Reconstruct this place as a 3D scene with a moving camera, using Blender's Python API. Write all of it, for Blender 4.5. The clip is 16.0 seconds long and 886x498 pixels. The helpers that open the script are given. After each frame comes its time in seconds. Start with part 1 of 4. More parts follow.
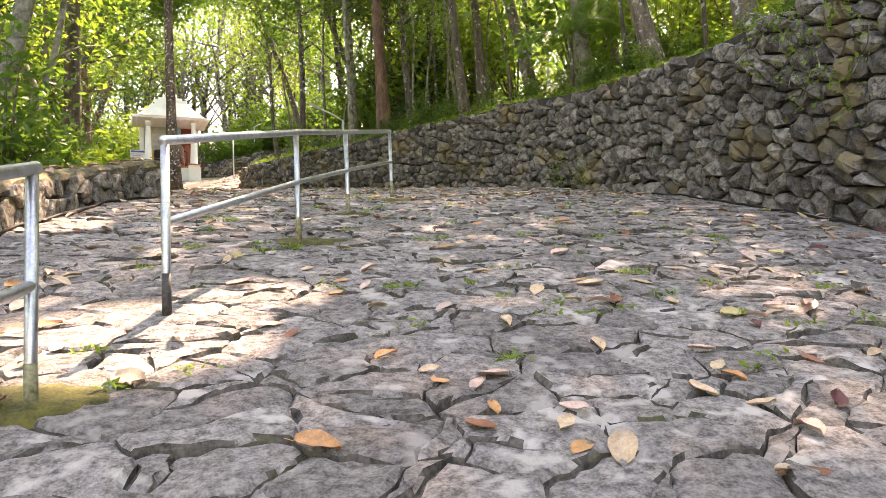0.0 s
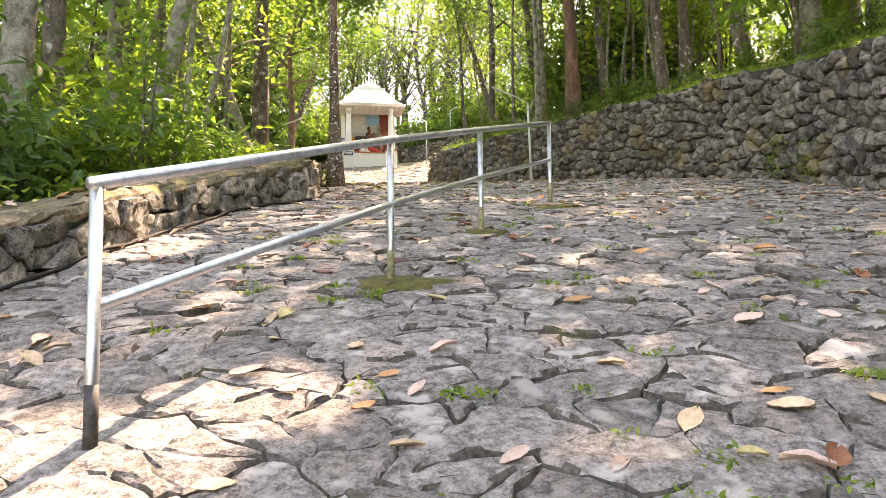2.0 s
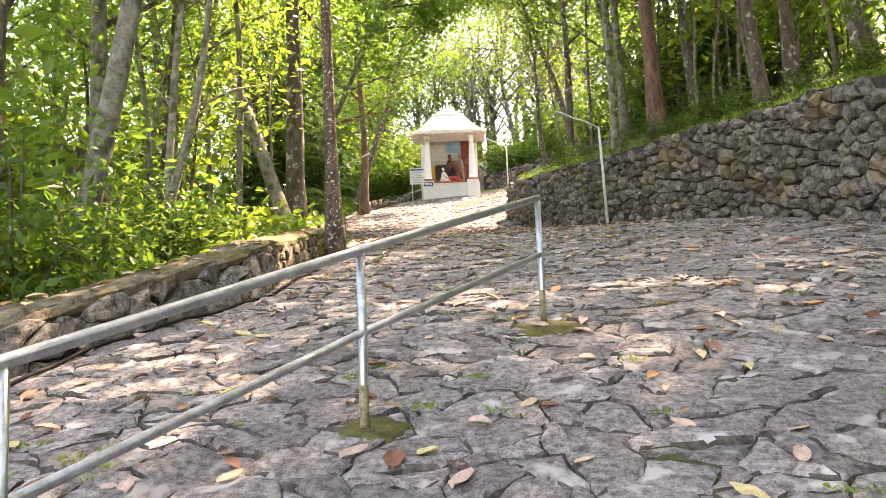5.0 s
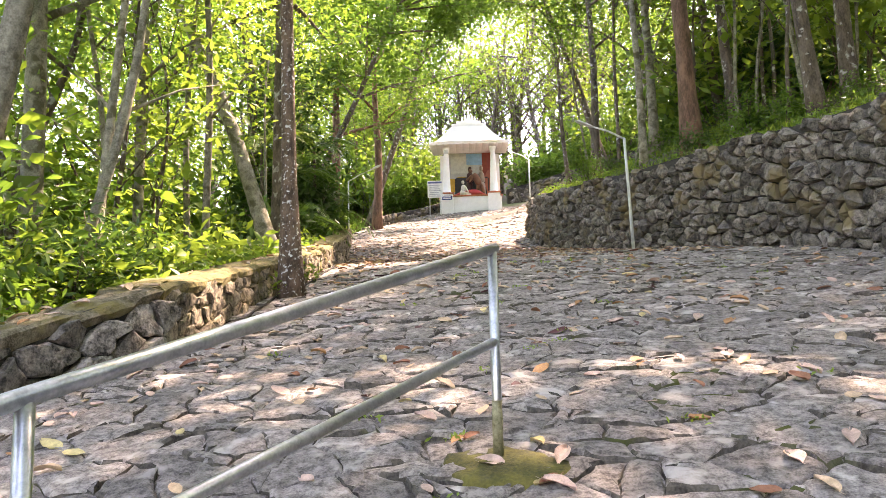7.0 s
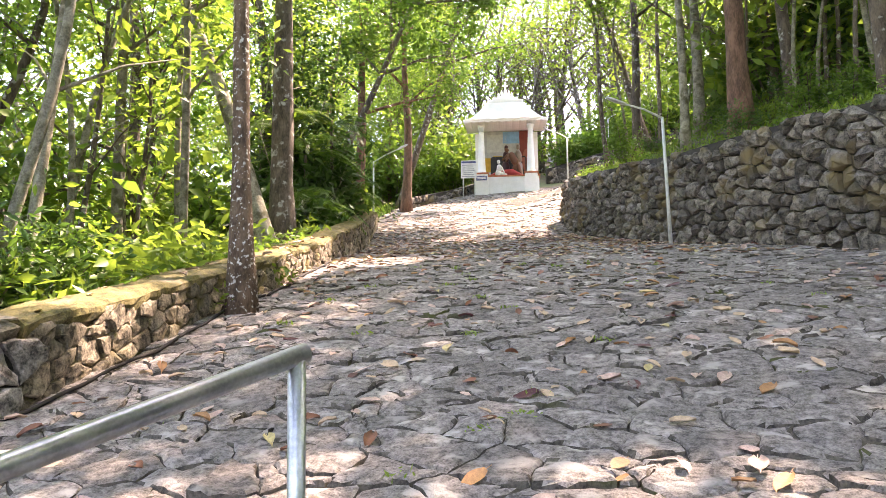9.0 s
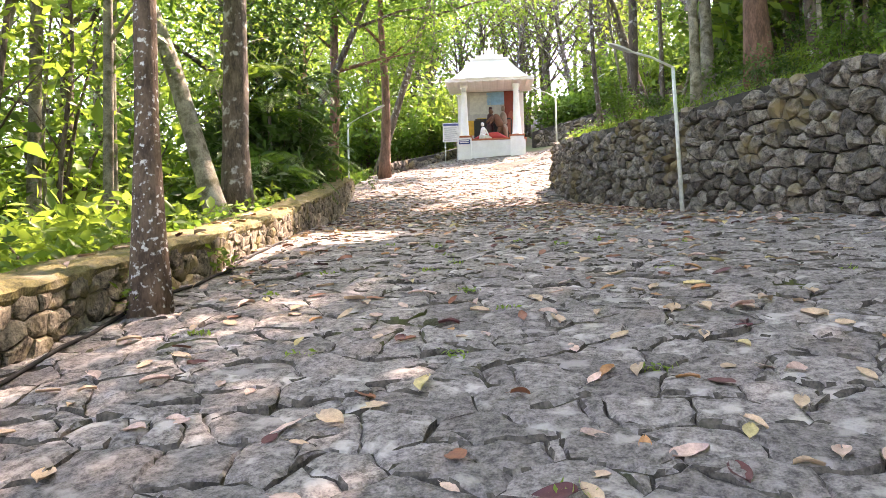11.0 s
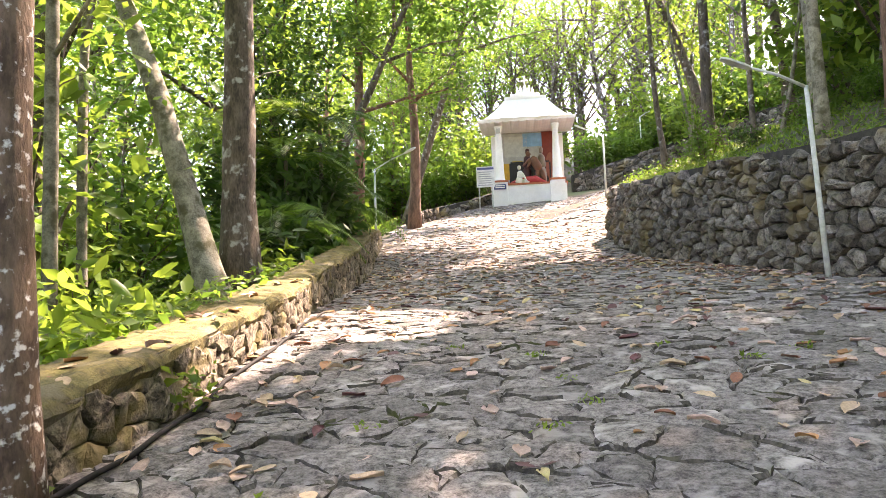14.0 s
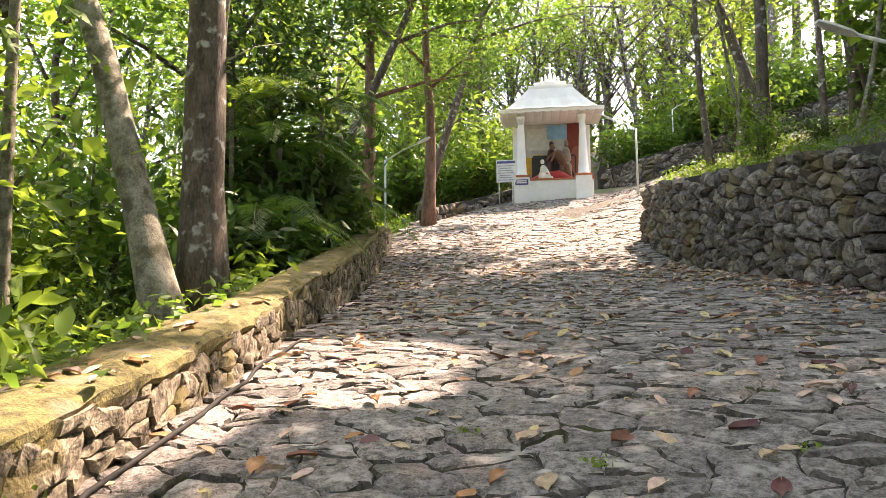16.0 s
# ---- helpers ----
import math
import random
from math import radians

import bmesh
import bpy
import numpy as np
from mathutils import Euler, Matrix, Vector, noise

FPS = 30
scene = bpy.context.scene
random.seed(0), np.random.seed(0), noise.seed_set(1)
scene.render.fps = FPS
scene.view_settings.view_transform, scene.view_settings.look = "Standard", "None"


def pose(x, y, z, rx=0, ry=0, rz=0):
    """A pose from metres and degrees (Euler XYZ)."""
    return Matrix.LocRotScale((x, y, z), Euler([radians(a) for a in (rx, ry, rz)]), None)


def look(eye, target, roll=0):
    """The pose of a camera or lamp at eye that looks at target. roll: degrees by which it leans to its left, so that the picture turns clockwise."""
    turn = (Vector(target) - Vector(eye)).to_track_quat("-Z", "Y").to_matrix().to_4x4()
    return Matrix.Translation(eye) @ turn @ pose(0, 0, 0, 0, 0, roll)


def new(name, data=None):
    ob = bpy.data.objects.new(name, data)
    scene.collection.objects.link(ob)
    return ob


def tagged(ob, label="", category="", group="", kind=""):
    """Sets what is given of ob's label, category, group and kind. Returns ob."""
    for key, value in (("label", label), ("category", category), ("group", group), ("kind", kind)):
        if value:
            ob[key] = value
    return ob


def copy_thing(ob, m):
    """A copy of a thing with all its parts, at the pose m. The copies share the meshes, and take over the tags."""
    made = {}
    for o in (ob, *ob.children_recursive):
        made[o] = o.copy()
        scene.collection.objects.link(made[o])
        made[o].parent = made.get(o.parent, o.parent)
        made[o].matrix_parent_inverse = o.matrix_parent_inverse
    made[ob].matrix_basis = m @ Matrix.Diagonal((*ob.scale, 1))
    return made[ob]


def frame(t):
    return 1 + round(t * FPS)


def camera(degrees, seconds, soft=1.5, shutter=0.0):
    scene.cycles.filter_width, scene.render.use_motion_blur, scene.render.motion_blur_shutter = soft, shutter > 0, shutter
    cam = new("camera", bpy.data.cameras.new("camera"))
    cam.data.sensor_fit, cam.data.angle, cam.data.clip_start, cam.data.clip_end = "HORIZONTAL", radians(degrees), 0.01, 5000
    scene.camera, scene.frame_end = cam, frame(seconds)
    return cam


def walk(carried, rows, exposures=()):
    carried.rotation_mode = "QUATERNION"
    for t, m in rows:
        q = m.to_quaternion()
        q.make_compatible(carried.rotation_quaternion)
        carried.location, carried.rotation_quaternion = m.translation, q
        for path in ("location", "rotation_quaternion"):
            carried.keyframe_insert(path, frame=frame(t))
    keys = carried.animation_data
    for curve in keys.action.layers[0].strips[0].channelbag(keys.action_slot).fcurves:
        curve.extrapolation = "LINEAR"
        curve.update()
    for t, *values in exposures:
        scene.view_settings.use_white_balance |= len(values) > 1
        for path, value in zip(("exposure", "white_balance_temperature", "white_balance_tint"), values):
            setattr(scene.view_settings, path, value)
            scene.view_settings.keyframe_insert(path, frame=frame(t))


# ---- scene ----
cam = camera(62.0, 16.0, 0.8)
PATH = [
    (0, (0.157, -2.818, 0.251), (0.46, -0.851, 0.448), -2.8),
    (0.5, (0.33, -2.431, 0.313), (0.408, -0.443, 0.514), -3.4),
    (1, (0.426, -2.067, 0.416), (0.335, -0.076, 0.585), -1.7),
    (1.3, (0.515, -1.8, 0.543), (0.371, 0.19, 0.684), -0.0),
    (1.5, (0.595, -1.593, 0.627), (0.42, 0.395, 0.753), -0.2),
    (2, (0.883, -1.158, 0.857), (0.636, 0.821, 1.013), -0.6),
    (2.5, (1.057, -0.669, 1.005), (0.807, 1.31, 1.148), 0.0),
    (3, (1.237, -0.167, 1.209), (0.961, 1.808, 1.36), -0.9),
    (3.5, (1.517, 0.284, 1.412), (1.111, 2.233, 1.602), -2.3),
    (4, (1.684, 0.862, 1.517), (1.18, 2.788, 1.71), -2.2),
    (4.2, (1.755, 1.072, 1.644), (1.25, 2.999, 1.825), -2.4),
    (6.3, (2.045, 3.494, 2.456), (1.401, 5.37, 2.709), -1.1),
    (6.5, (2.022, 3.726, 2.478), (1.375, 5.604, 2.717), -0.9),
    (7, (2.006, 4.298, 2.665), (1.383, 6.183, 2.903), -1.4),
    (7.5, (2.119, 4.784, 2.878), (1.512, 6.673, 3.124), -2.5),
    (8, (2.195, 5.255, 2.915), (1.568, 7.143, 3.118), -1.8),
    (8.5, (2.218, 5.678, 3.038), (1.544, 7.552, 3.215), -1.2),
    (9, (2.211, 6.152, 3.208), (1.462, 7.998, 3.384), -0.6),
    (9.2, (2.177, 6.335, 3.213), (1.406, 8.173, 3.372), -0.1),
    (11.3, (1.353, 8.381, 3.59), (0.647, 10.25, 3.673), -1.3),
    (11.5, (1.249, 8.611, 3.659), (0.518, 10.47, 3.746), -1.3),
    (11.6, (1.21, 8.725, 3.673), (0.456, 10.575, 3.768), -2.6),
    (12, (0.989, 9.029, 3.77), (0.209, 10.868, 3.865), -1.1),
    (12.5, (0.687, 9.456, 3.904), (-0.125, 11.281, 3.999), -1.1),
    (13, (0.403, 9.987, 3.965), (-0.421, 11.804, 4.103), -1.5),
    (13.5, (0.089, 10.452, 4.046), (-0.695, 12.283, 4.228), -0.7),
    (14, (-0.223, 10.9, 4.146), (-0.98, 12.74, 4.352), -1.8),
    (14.5, (-0.45, 11.442, 4.302), (-1.207, 13.276, 4.555), -2.3),
    (15, (-0.682, 11.998, 4.382), (-1.394, 13.844, 4.671), -1.6),
    (15.5, (-0.865, 12.512, 4.457), (-1.604, 14.352, 4.718), -0.9),
    (16, (-1.019, 12.992, 4.57), (-1.82, 14.815, 4.761), -0.6),
]
walk(cam, [(t, look(eye, target, roll)) for t, eye, target, roll in PATH],
     [(0, 3.47, 9500, 30), (3.5, 3.75, 9400, 31), (7, 3.7, 8600, 33), (9.2, 3.72, 8100, 33), (12.5, 3.83, 7900, 33), (14.5, 3.62, 8100, 31), (16, 3.28, 8300, 29)])

# ---------- light ----------
SUN_AZ, SUN_EL = math.atan2(0.30, 0.95), radians(56)
SUN_DIR = Vector((math.sin(SUN_AZ) * math.cos(SUN_EL), math.cos(SUN_AZ) * math.cos(SUN_EL), math.sin(SUN_EL)))
world = bpy.data.worlds.new("sky")
scene.world = world
world.use_nodes = True
wt = world.node_tree
sky = wt.nodes.new("ShaderNodeTexSky")
sky.sky_type, sky.sun_disc = "NISHITA", False
sky.sun_elevation, sky.sun_rotation = SUN_EL, SUN_AZ
wt.links.new(sky.outputs[0], wt.nodes["Background"].inputs[0])
wt.nodes["Background"].inputs[1].default_value = 0.15
sun = new("sun", bpy.data.lights.new("sun", "SUN"))
sun.data.energy, sun.data.angle, sun.data.color = 2.5, radians(0.6), (1.0, 0.94, 0.84)
sun.matrix_world = look((0, 0, 60), Vector((0, 0, 60)) - SUN_DIR)


# ---------- materials ----------
def nodes(name):
    m = bpy.data.materials.new(name)
    m.use_nodes = True
    t = m.node_tree
    return m, t, t.nodes["Principled BSDF"]


def surface(name, dark, light, scale=6.0, rough=0.85, bump=0.4, fine=60.0, vary=0.0, per="object", metal=0.0,
            blot=None, blot_scale=1.2, blot_at=0.62, dist=0.02, stretch=(1, 1, 1), grit=0.3, gloss=0.5):
    """A rough natural surface: two scales of mottling, relief, an even spread from piece to piece, and blots of a second colour."""
    m, t, b = nodes(name)
    N, L = t.nodes.new, t.links.new
    pos = N("ShaderNodeNewGeometry")
    mp = N("ShaderNodeMapping")
    mp.inputs["Scale"].default_value = stretch
    L(pos.outputs["Position"], mp.inputs[0])
    n1 = N("ShaderNodeTexNoise")
    n1.inputs["Scale"].default_value, n1.inputs["Detail"].default_value = scale, 9
    n1.inputs["Roughness"].default_value = 0.68
    n2 = N("ShaderNodeTexNoise")
    n2.inputs["Scale"].default_value, n2.inputs["Detail"].default_value = fine, 5
    L(mp.outputs[0], n1.inputs["Vector"]), L(mp.outputs[0], n2.inputs["Vector"])
    mix = N("ShaderNodeMath")
    mix.operation = "MULTIPLY_ADD"
    mix.inputs[1].default_value = grit
    L(n2.outputs[0], mix.inputs[0])
    sc = N("ShaderNodeMath")
    sc.operation, sc.inputs[1].default_value = "MULTIPLY", 1 - grit
    L(n1.outputs[0], sc.inputs[0]), L(sc.outputs[0], mix.inputs[2])
    ramp = N("ShaderNodeValToRGB")
    ramp.color_ramp.elements[0].position, ramp.color_ramp.elements[1].position = 0.4, 0.6
    ramp.color_ramp.elements[0].color, ramp.color_ramp.elements[1].color = (*dark, 1), (*light, 1)
    L(mix.outputs[0], ramp.inputs[0])
    col = ramp.outputs[0]
    if blot:
        n3 = N("ShaderNodeTexNoise")
        n3.inputs["Scale"].default_value, n3.inputs["Detail"].default_value = blot_scale, 7
        L(pos.outputs["Position"], n3.inputs["Vector"])
        r3 = N("ShaderNodeValToRGB")
        r3.color_ramp.elements[0].position, r3.color_ramp.elements[1].position = blot_at, blot_at + 0.09
        L(n3.outputs[0], r3.inputs[0])
        mx = N("ShaderNodeMixRGB")
        mx.inputs[2].default_value = (*blot, 1)
        L(r3.outputs[0], mx.inputs[0]), L(col, mx.inputs[1])
        col = mx.outputs[0]
    if vary:
        src = N("ShaderNodeObjectInfo").outputs["Random"] if per == "object" else pos.outputs["Random Per Island"]
        mr = N("ShaderNodeMapRange")
        mr.inputs[3].default_value, mr.inputs[4].default_value = 1 - vary, 1 + vary
        hs = N("ShaderNodeHueSaturation")
        L(src, mr.inputs[0]), L(mr.outputs[0], hs.inputs["Value"]), L(col, hs.inputs["Color"])
        col = hs.outputs[0]
    L(col, b.inputs["Base Color"])
    b.inputs["Roughness"].default_value, b.inputs["Metallic"].default_value = rough, metal
    b.inputs["Specular IOR Level"].default_value = gloss
    if bump:
        bp = N("ShaderNodeBump")
        bp.inputs["Strength"].default_value, bp.inputs["Distance"].default_value = bump, dist
        L(mix.outputs[0], bp.inputs["Height"]), L(bp.outputs[0], b.inputs["Normal"])
    return m


def leafy(name, dark, light, through_col, share=0.4, rough=0.45):
    """Leaves: each one its own shade, letting sunlight glow through."""
    m, t, b = nodes(name)
    N, L = t.nodes.new, t.links.new
    geo = N("ShaderNodeNewGeometry")
    ramp = N("ShaderNodeValToRGB")
    ramp.color_ramp.elements[0].color, ramp.color_ramp.elements[1].color = (*dark, 1), (*light, 1)
    L(geo.outputs["Random Per Island"], ramp.inputs[0])
    L(ramp.outputs[0], b.inputs["Base Color"])
    b.inputs["Roughness"].default_value = rough
    b.inputs["Specular IOR Level"].default_value = 0.35
    tr = N("ShaderNodeBsdfTranslucent")
    mx2 = N("ShaderNodeMixRGB")
    mx2.blend_type, mx2.inputs[0].default_value = "MIX", 0.75
    mx2.inputs[2].default_value = (*through_col, 1)
    L(ramp.outputs[0], mx2.inputs[1]), L(mx2.outputs[0], tr.inputs[0])
    ms = N("ShaderNodeMixShader")
    ms.inputs[0].default_value = share
    L(b.outputs[0], ms.inputs[1]), L(tr.outputs[0], ms.inputs[2])
    L(ms.outputs[0], t.nodes["Material Output"].inputs[0])
    return m


PAVING = surface("paving_stone", (0.085, 0.074, 0.068), (0.325, 0.29, 0.264), 20, 0.85, 1.0, 85, 0.26, "object", blot=(0.42, 0.38, 0.345), blot_scale=5.5, blot_at=0.57, dist=0.035, grit=0.3, gloss=0.3)
PAVING_FAR = surface("paving_stone_far", (0.085, 0.074, 0.068), (0.325, 0.29, 0.264), 20, 0.85, 1.0, 85, 0.26, "island", blot=(0.42, 0.38, 0.345), blot_scale=5.5, blot_at=0.57, dist=0.035, grit=0.3, gloss=0.3)
# Soil of the bed; on the flagstones' sides its dark stands for crack shade.
BED = surface("joint_soil_and_shade", (0.026, 0.022, 0.018), (0.12, 0.104, 0.084), 14, 0.95, 0.8, 60, blot=(0.06, 0.07, 0.015), blot_scale=1.1, blot_at=0.6)
RUBBLE = surface("wall_rubble", (0.024, 0.021, 0.018), (0.215, 0.19, 0.16), 8, 0.92, 1.0, 44, 0.5, "object", blot=(0.15, 0.115, 0.06), blot_scale=1.1, blot_at=0.56, dist=0.04)
RUBBLE_FAR = surface("wall_rubble_far", (0.024, 0.021, 0.018), (0.215, 0.19, 0.16), 8, 0.92, 1.0, 44, 0.5, "island", blot=(0.15, 0.115, 0.06), blot_scale=1.1, blot_at=0.56, dist=0.04)
LATERITE = surface("left_wall_stone", (0.055, 0.046, 0.036), (0.31, 0.262, 0.19), 12, 0.92, 1.0, 45, 0.34, "object", blot=(0.16, 0.13, 0.06), blot_scale=2.4, blot_at=0.56, dist=0.04, grit=0.24, gloss=0.3)
LATERITE_FAR = surface("left_wall_stone_far", (0.055, 0.046, 0.036), (0.31, 0.262, 0.19), 12, 0.92, 1.0, 45, 0.34, "island", blot=(0.16, 0.13, 0.06), blot_scale=2.4, blot_at=0.56, dist=0.04, grit=0.24, gloss=0.3)
RUBBLE_LOW = surface("low_wall_rubble", (0.04, 0.036, 0.031), (0.3, 0.27, 0.23), 9, 0.92, 1.0, 50, 0.45, "object", blot=(0.16, 0.13, 0.07), blot_scale=1.4, blot_at=0.6, dist=0.05, grit=0.26, gloss=0.3)
RUBBLE_LOW_FAR = surface("low_wall_rubble_far", (0.04, 0.036, 0.031), (0.3, 0.27, 0.23), 9, 0.92, 1.0, 50, 0.45, "island", blot=(0.16, 0.13, 0.07), blot_scale=1.4, blot_at=0.6, dist=0.05, grit=0.26, gloss=0.3)
OLDCAP = surface("weathered_coping", (0.07, 0.058, 0.032), (0.25, 0.21, 0.145), 9, 0.95, 1.0, 60, blot=(0.17, 0.14, 0.045), blot_scale=2.0, blot_at=0.55, dist=0.04, gloss=0.3)
# Near-black colour adds to the shade in wall gaps and below the plinth.
CORE = surface("dark_core_and_gap_shade", (0.015, 0.014, 0.012), (0.05, 0.045, 0.036), 7, 0.95, 0.6)
MORTAR = surface("old_mortar", (0.045, 0.038, 0.025), (0.18, 0.15, 0.095), 9, 0.95, 0.9, 50, dist=0.03)
MOSSCAP = surface("mossy_coping", (0.062, 0.054, 0.018), (0.21, 0.172, 0.06), 9, 0.95, 1.0, 60, blot=(0.18, 0.15, 0.09), blot_scale=2.6, blot_at=0.57, dist=0.04)
MOSS = surface("moss_pad", (0.035, 0.035, 0.008), (0.12, 0.105, 0.02), 9, 0.95, 0.9, 70, blot=(0.1, 0.09, 0.06), blot_scale=3, blot_at=0.62)
SOIL = surface("forest_floor", (0.03, 0.03, 0.015), (0.1, 0.085, 0.045), 1.2, 0.95, 0.6, 20, blot=(0.05, 0.08, 0.02), blot_scale=0.4, blot_at=0.5)
STEEL = surface("galvanised_pipe", (0.36, 0.37, 0.38), (0.58, 0.59, 0.6), 12, 0.32, 0.1, 90, metal=0.8, dist=0.004)
STAIN = surface("mossy_stain", (0.09, 0.08, 0.03), (0.28, 0.26, 0.15), 14, 0.8, 0.3, 60, dist=0.004)
TAR = surface("black_stain", (0.012, 0.011, 0.01), (0.06, 0.055, 0.05), 14, 0.7, 0.3, 60, dist=0.004)
PAINTPOLE = surface("pole_paint", (0.42, 0.44, 0.42), (0.62, 0.64, 0.6), 10, 0.5, 0.1, 90, dist=0.004)
BARK = surface("grey_bark", (0.055, 0.042, 0.033), (0.17, 0.135, 0.105), 7, 0.95, 0.9, 45, 0.2, "object", blot=(0.4, 0.4, 0.38), blot_scale=6, blot_at=0.585, dist=0.03, stretch=(1, 1, 0.35))
BARK_SPOT = surface("lichen_bark", (0.06, 0.04, 0.028), (0.17, 0.118, 0.082), 9, 0.95, 0.9, 50, 0.1, "object", blot=(0.55, 0.55, 0.52), blot_scale=22, blot_at=0.572, dist=0.03, stretch=(1, 1, 0.4), gloss=0.3)
BARK_RED = surface("red_bark", (0.09, 0.05, 0.035), (0.25, 0.14, 0.1), 7, 0.95, 0.9, 45, 0.2, "object", dist=0.03, stretch=(1, 1, 0.3))
BARK_PALE = surface("pale_bark", (0.11, 0.1, 0.075), (0.31, 0.29, 0.23), 6, 0.9, 0.8, 45, 0.2, "object", blot=(0.09, 0.085, 0.05), blot_scale=4, blot_at=0.54, dist=0.025, gloss=0.3)
WHITE = surface("white_limewash", (0.78, 0.78, 0.76), (0.88, 0.88, 0.86), 2.5, 0.8, 0.15, 40, dist=0.008)
TERRACOTTA = surface("terracotta_paint", (0.42, 0.12, 0.06), (0.58, 0.2, 0.1), 6, 0.7, 0.1)
BLACK = surface("black_rubber", (0.008, 0.008, 0.008), (0.022, 0.02, 0.018), 12, 0.75, 0.1, gloss=0.2)
LEAF_A = leafy("leaf_green", (0.018, 0.05, 0.012), (0.1, 0.19, 0.04), (0.21, 0.4, 0.045), 0.45)
LEAF_B = leafy("leaf_bright", (0.025, 0.07, 0.013), (0.165, 0.27, 0.05), (0.36, 0.53, 0.06), 0.45)
LEAF_D = leafy("leaf_dark", (0.016, 0.048, 0.014), (0.08, 0.175, 0.045), (0.12, 0.25, 0.035), 0.3, 0.38)


# ---------- building helpers ----------
def mesh_of(name, verts, faces, mat, smooth=False):
    me = bpy.data.meshes.new(name)
    me.from_pydata([tuple(v) for v in verts], [], faces)
    if smooth:
        me.polygons.foreach_set("use_smooth", [True] * len(me.polygons))
    me.materials.append(mat)
    me.update()
    return me


def part(name, data, material, parent, label=""):
    """One mesh object under a thing; data is a bmesh or a (verts, faces) pair."""
    if isinstance(data, tuple):
        me = mesh_of(name, data[0], data[1], material, len(data) > 2)
    else:
        me = bpy.data.meshes.new(name)
        data.to_mesh(me)
        data.free()
        me.materials.append(material)
    ob = new(name, me)
    if parent:
        ob.parent = parent
    return tagged(ob, label)


def empty(name, place=(0, 0, 0), turn=0.0):
    ob = new(name)
    ob.matrix_basis = pose(*place, 0, 0, turn)
    bpy.context.view_layer.update()
    return ob


def box_bm(sx, sy, sz, at=(0, 0, 0), bevel=0.01):
    """A bevelled box that stands on at."""
    bm = bmesh.new()
    bmesh.ops.create_cube(bm, size=1)
    bmesh.ops.scale(bm, vec=(sx, sy, sz), verts=bm.verts)
    bmesh.ops.translate(bm, vec=(at[0], at[1], at[2] + sz / 2), verts=bm.verts)
    if bevel:
        bmesh.ops.bevel(bm, geom=bm.edges[:], offset=bevel, segments=2, affect="EDGES")
    return bm


def tube(points, radii, sides=10, cap=True, wobble=0.0, seed=0):
    """Verts and faces of a bent, tapered tube along points."""
    rnd = random.Random(seed)
    pts = [Vector(p) for p in points]
    vs, fs = [], []
    for i, p in enumerate(pts):
        d = (pts[min(i + 1, len(pts) - 1)] - pts[max(i - 1, 0)]).normalized()
        a = d.orthogonal() if abs(d.z) < 0.9 else Vector((1, 0, 0))
        a = (a - d * a.dot(d)).normalized()
        b = d.cross(a)
        for k in range(sides):
            w = 2 * math.pi * k / sides
            r = radii[i] * (1 + wobble * (rnd.random() - 0.5))
            vs.append(p + r * (math.cos(w) * a + math.sin(w) * b))
    for i in range(len(pts) - 1):
        for k in range(sides):
            fs.append((i * sides + k, i * sides + (k + 1) % sides, (i + 1) * sides + (k + 1) % sides, (i + 1) * sides + k))
    if cap:
        fs.append(tuple(range(sides - 1, -1, -1)))
        fs.append(tuple((len(pts) - 1) * sides + k for k in range(sides)))
    return vs, fs, True


def join(*meshes):
    vs, fs = [], []
    for m in meshes:
        o = len(vs)
        vs += list(m[0])
        fs += [tuple(i + o for i in f) for f in m[1]]
    return (vs, fs, True) if len(meshes[0]) > 2 else (vs, fs)


# ---------- plan ----------
PROFILE_V = [-60, -6, 1.2, 3, 4, 5.2, 8, 10, 13, 14, 15.6, 16.4, 17.4, 20, 23.2, 27.4, 31, 34.4, 39, 43.4, 60, 90]
PROFILE_Z = [-14, -1.95, .27, .8, 1.05, 1.4, 2.12, 2.52, 3.2, 3.4, 3.66, 3.83, 4.0, 4.36, 4.73, 5.3, 5.85, 6.7, 8.2, 9.4, 13.5, 24]
RIGHT = [(6.5, -8), (6.3, 0), (6.2, 5), (6.1, 9), (5.75, 12.9), (4.25, 17.7), (2.7, 20.3), (1.15, 22.6), (-.3, 25.6), (-1.75, 28.2), (-2.65, 30), (-3.2, 31.6), (-4.14, 34.3)]
RIGHT_TOP_Y = [-8, 0, 5.6, 7.8, 10.6, 13.2, 15.7, 18.5, 20.6, 23.1, 26, 30.3, 34.3]
RIGHT_TOP_Z = [2.7, 3.6, 4.2, 4.42, 4.9, 5.4, 5.95, 6.3, 6.55, 6.75, 7.18, 7.74, 8.35]
LEFT = [(-3.0, -8), (-3.0, 3), (-2.93, 7.3), (-2.6, 9.9), (-3.1, 12), (-3.85, 14.7), (-4.5, 16.5), (-5.6, 19.25)]
LEFT_LOW, LEFT_HIGH = LEFT[:4], [(-2.62, 9.95)] + LEFT[4:]
LEFT_FAR = [(-5.72, 19.3), (-8.4, 25.8), (-11.3, 32), (-12.6, 35)]
LEFT_TOP_Y = [-8, 3.3, 5, 7.1, 8.4, 9.9, 12.3, 14.3, 15.15, 19.3, 26, 32, 34]
LEFT_TOP_Z = [-1.9, 1.4, 1.9, 2.45, 2.77, 3.2, 3.62, 3.97, 4.12, 4.82, 6.1, 7.3, 7.6]


def smooth_step(a, b, v):
    k = min(1, max(0, (v - a) / (b - a)))
    return k * k * (3 - 2 * k)


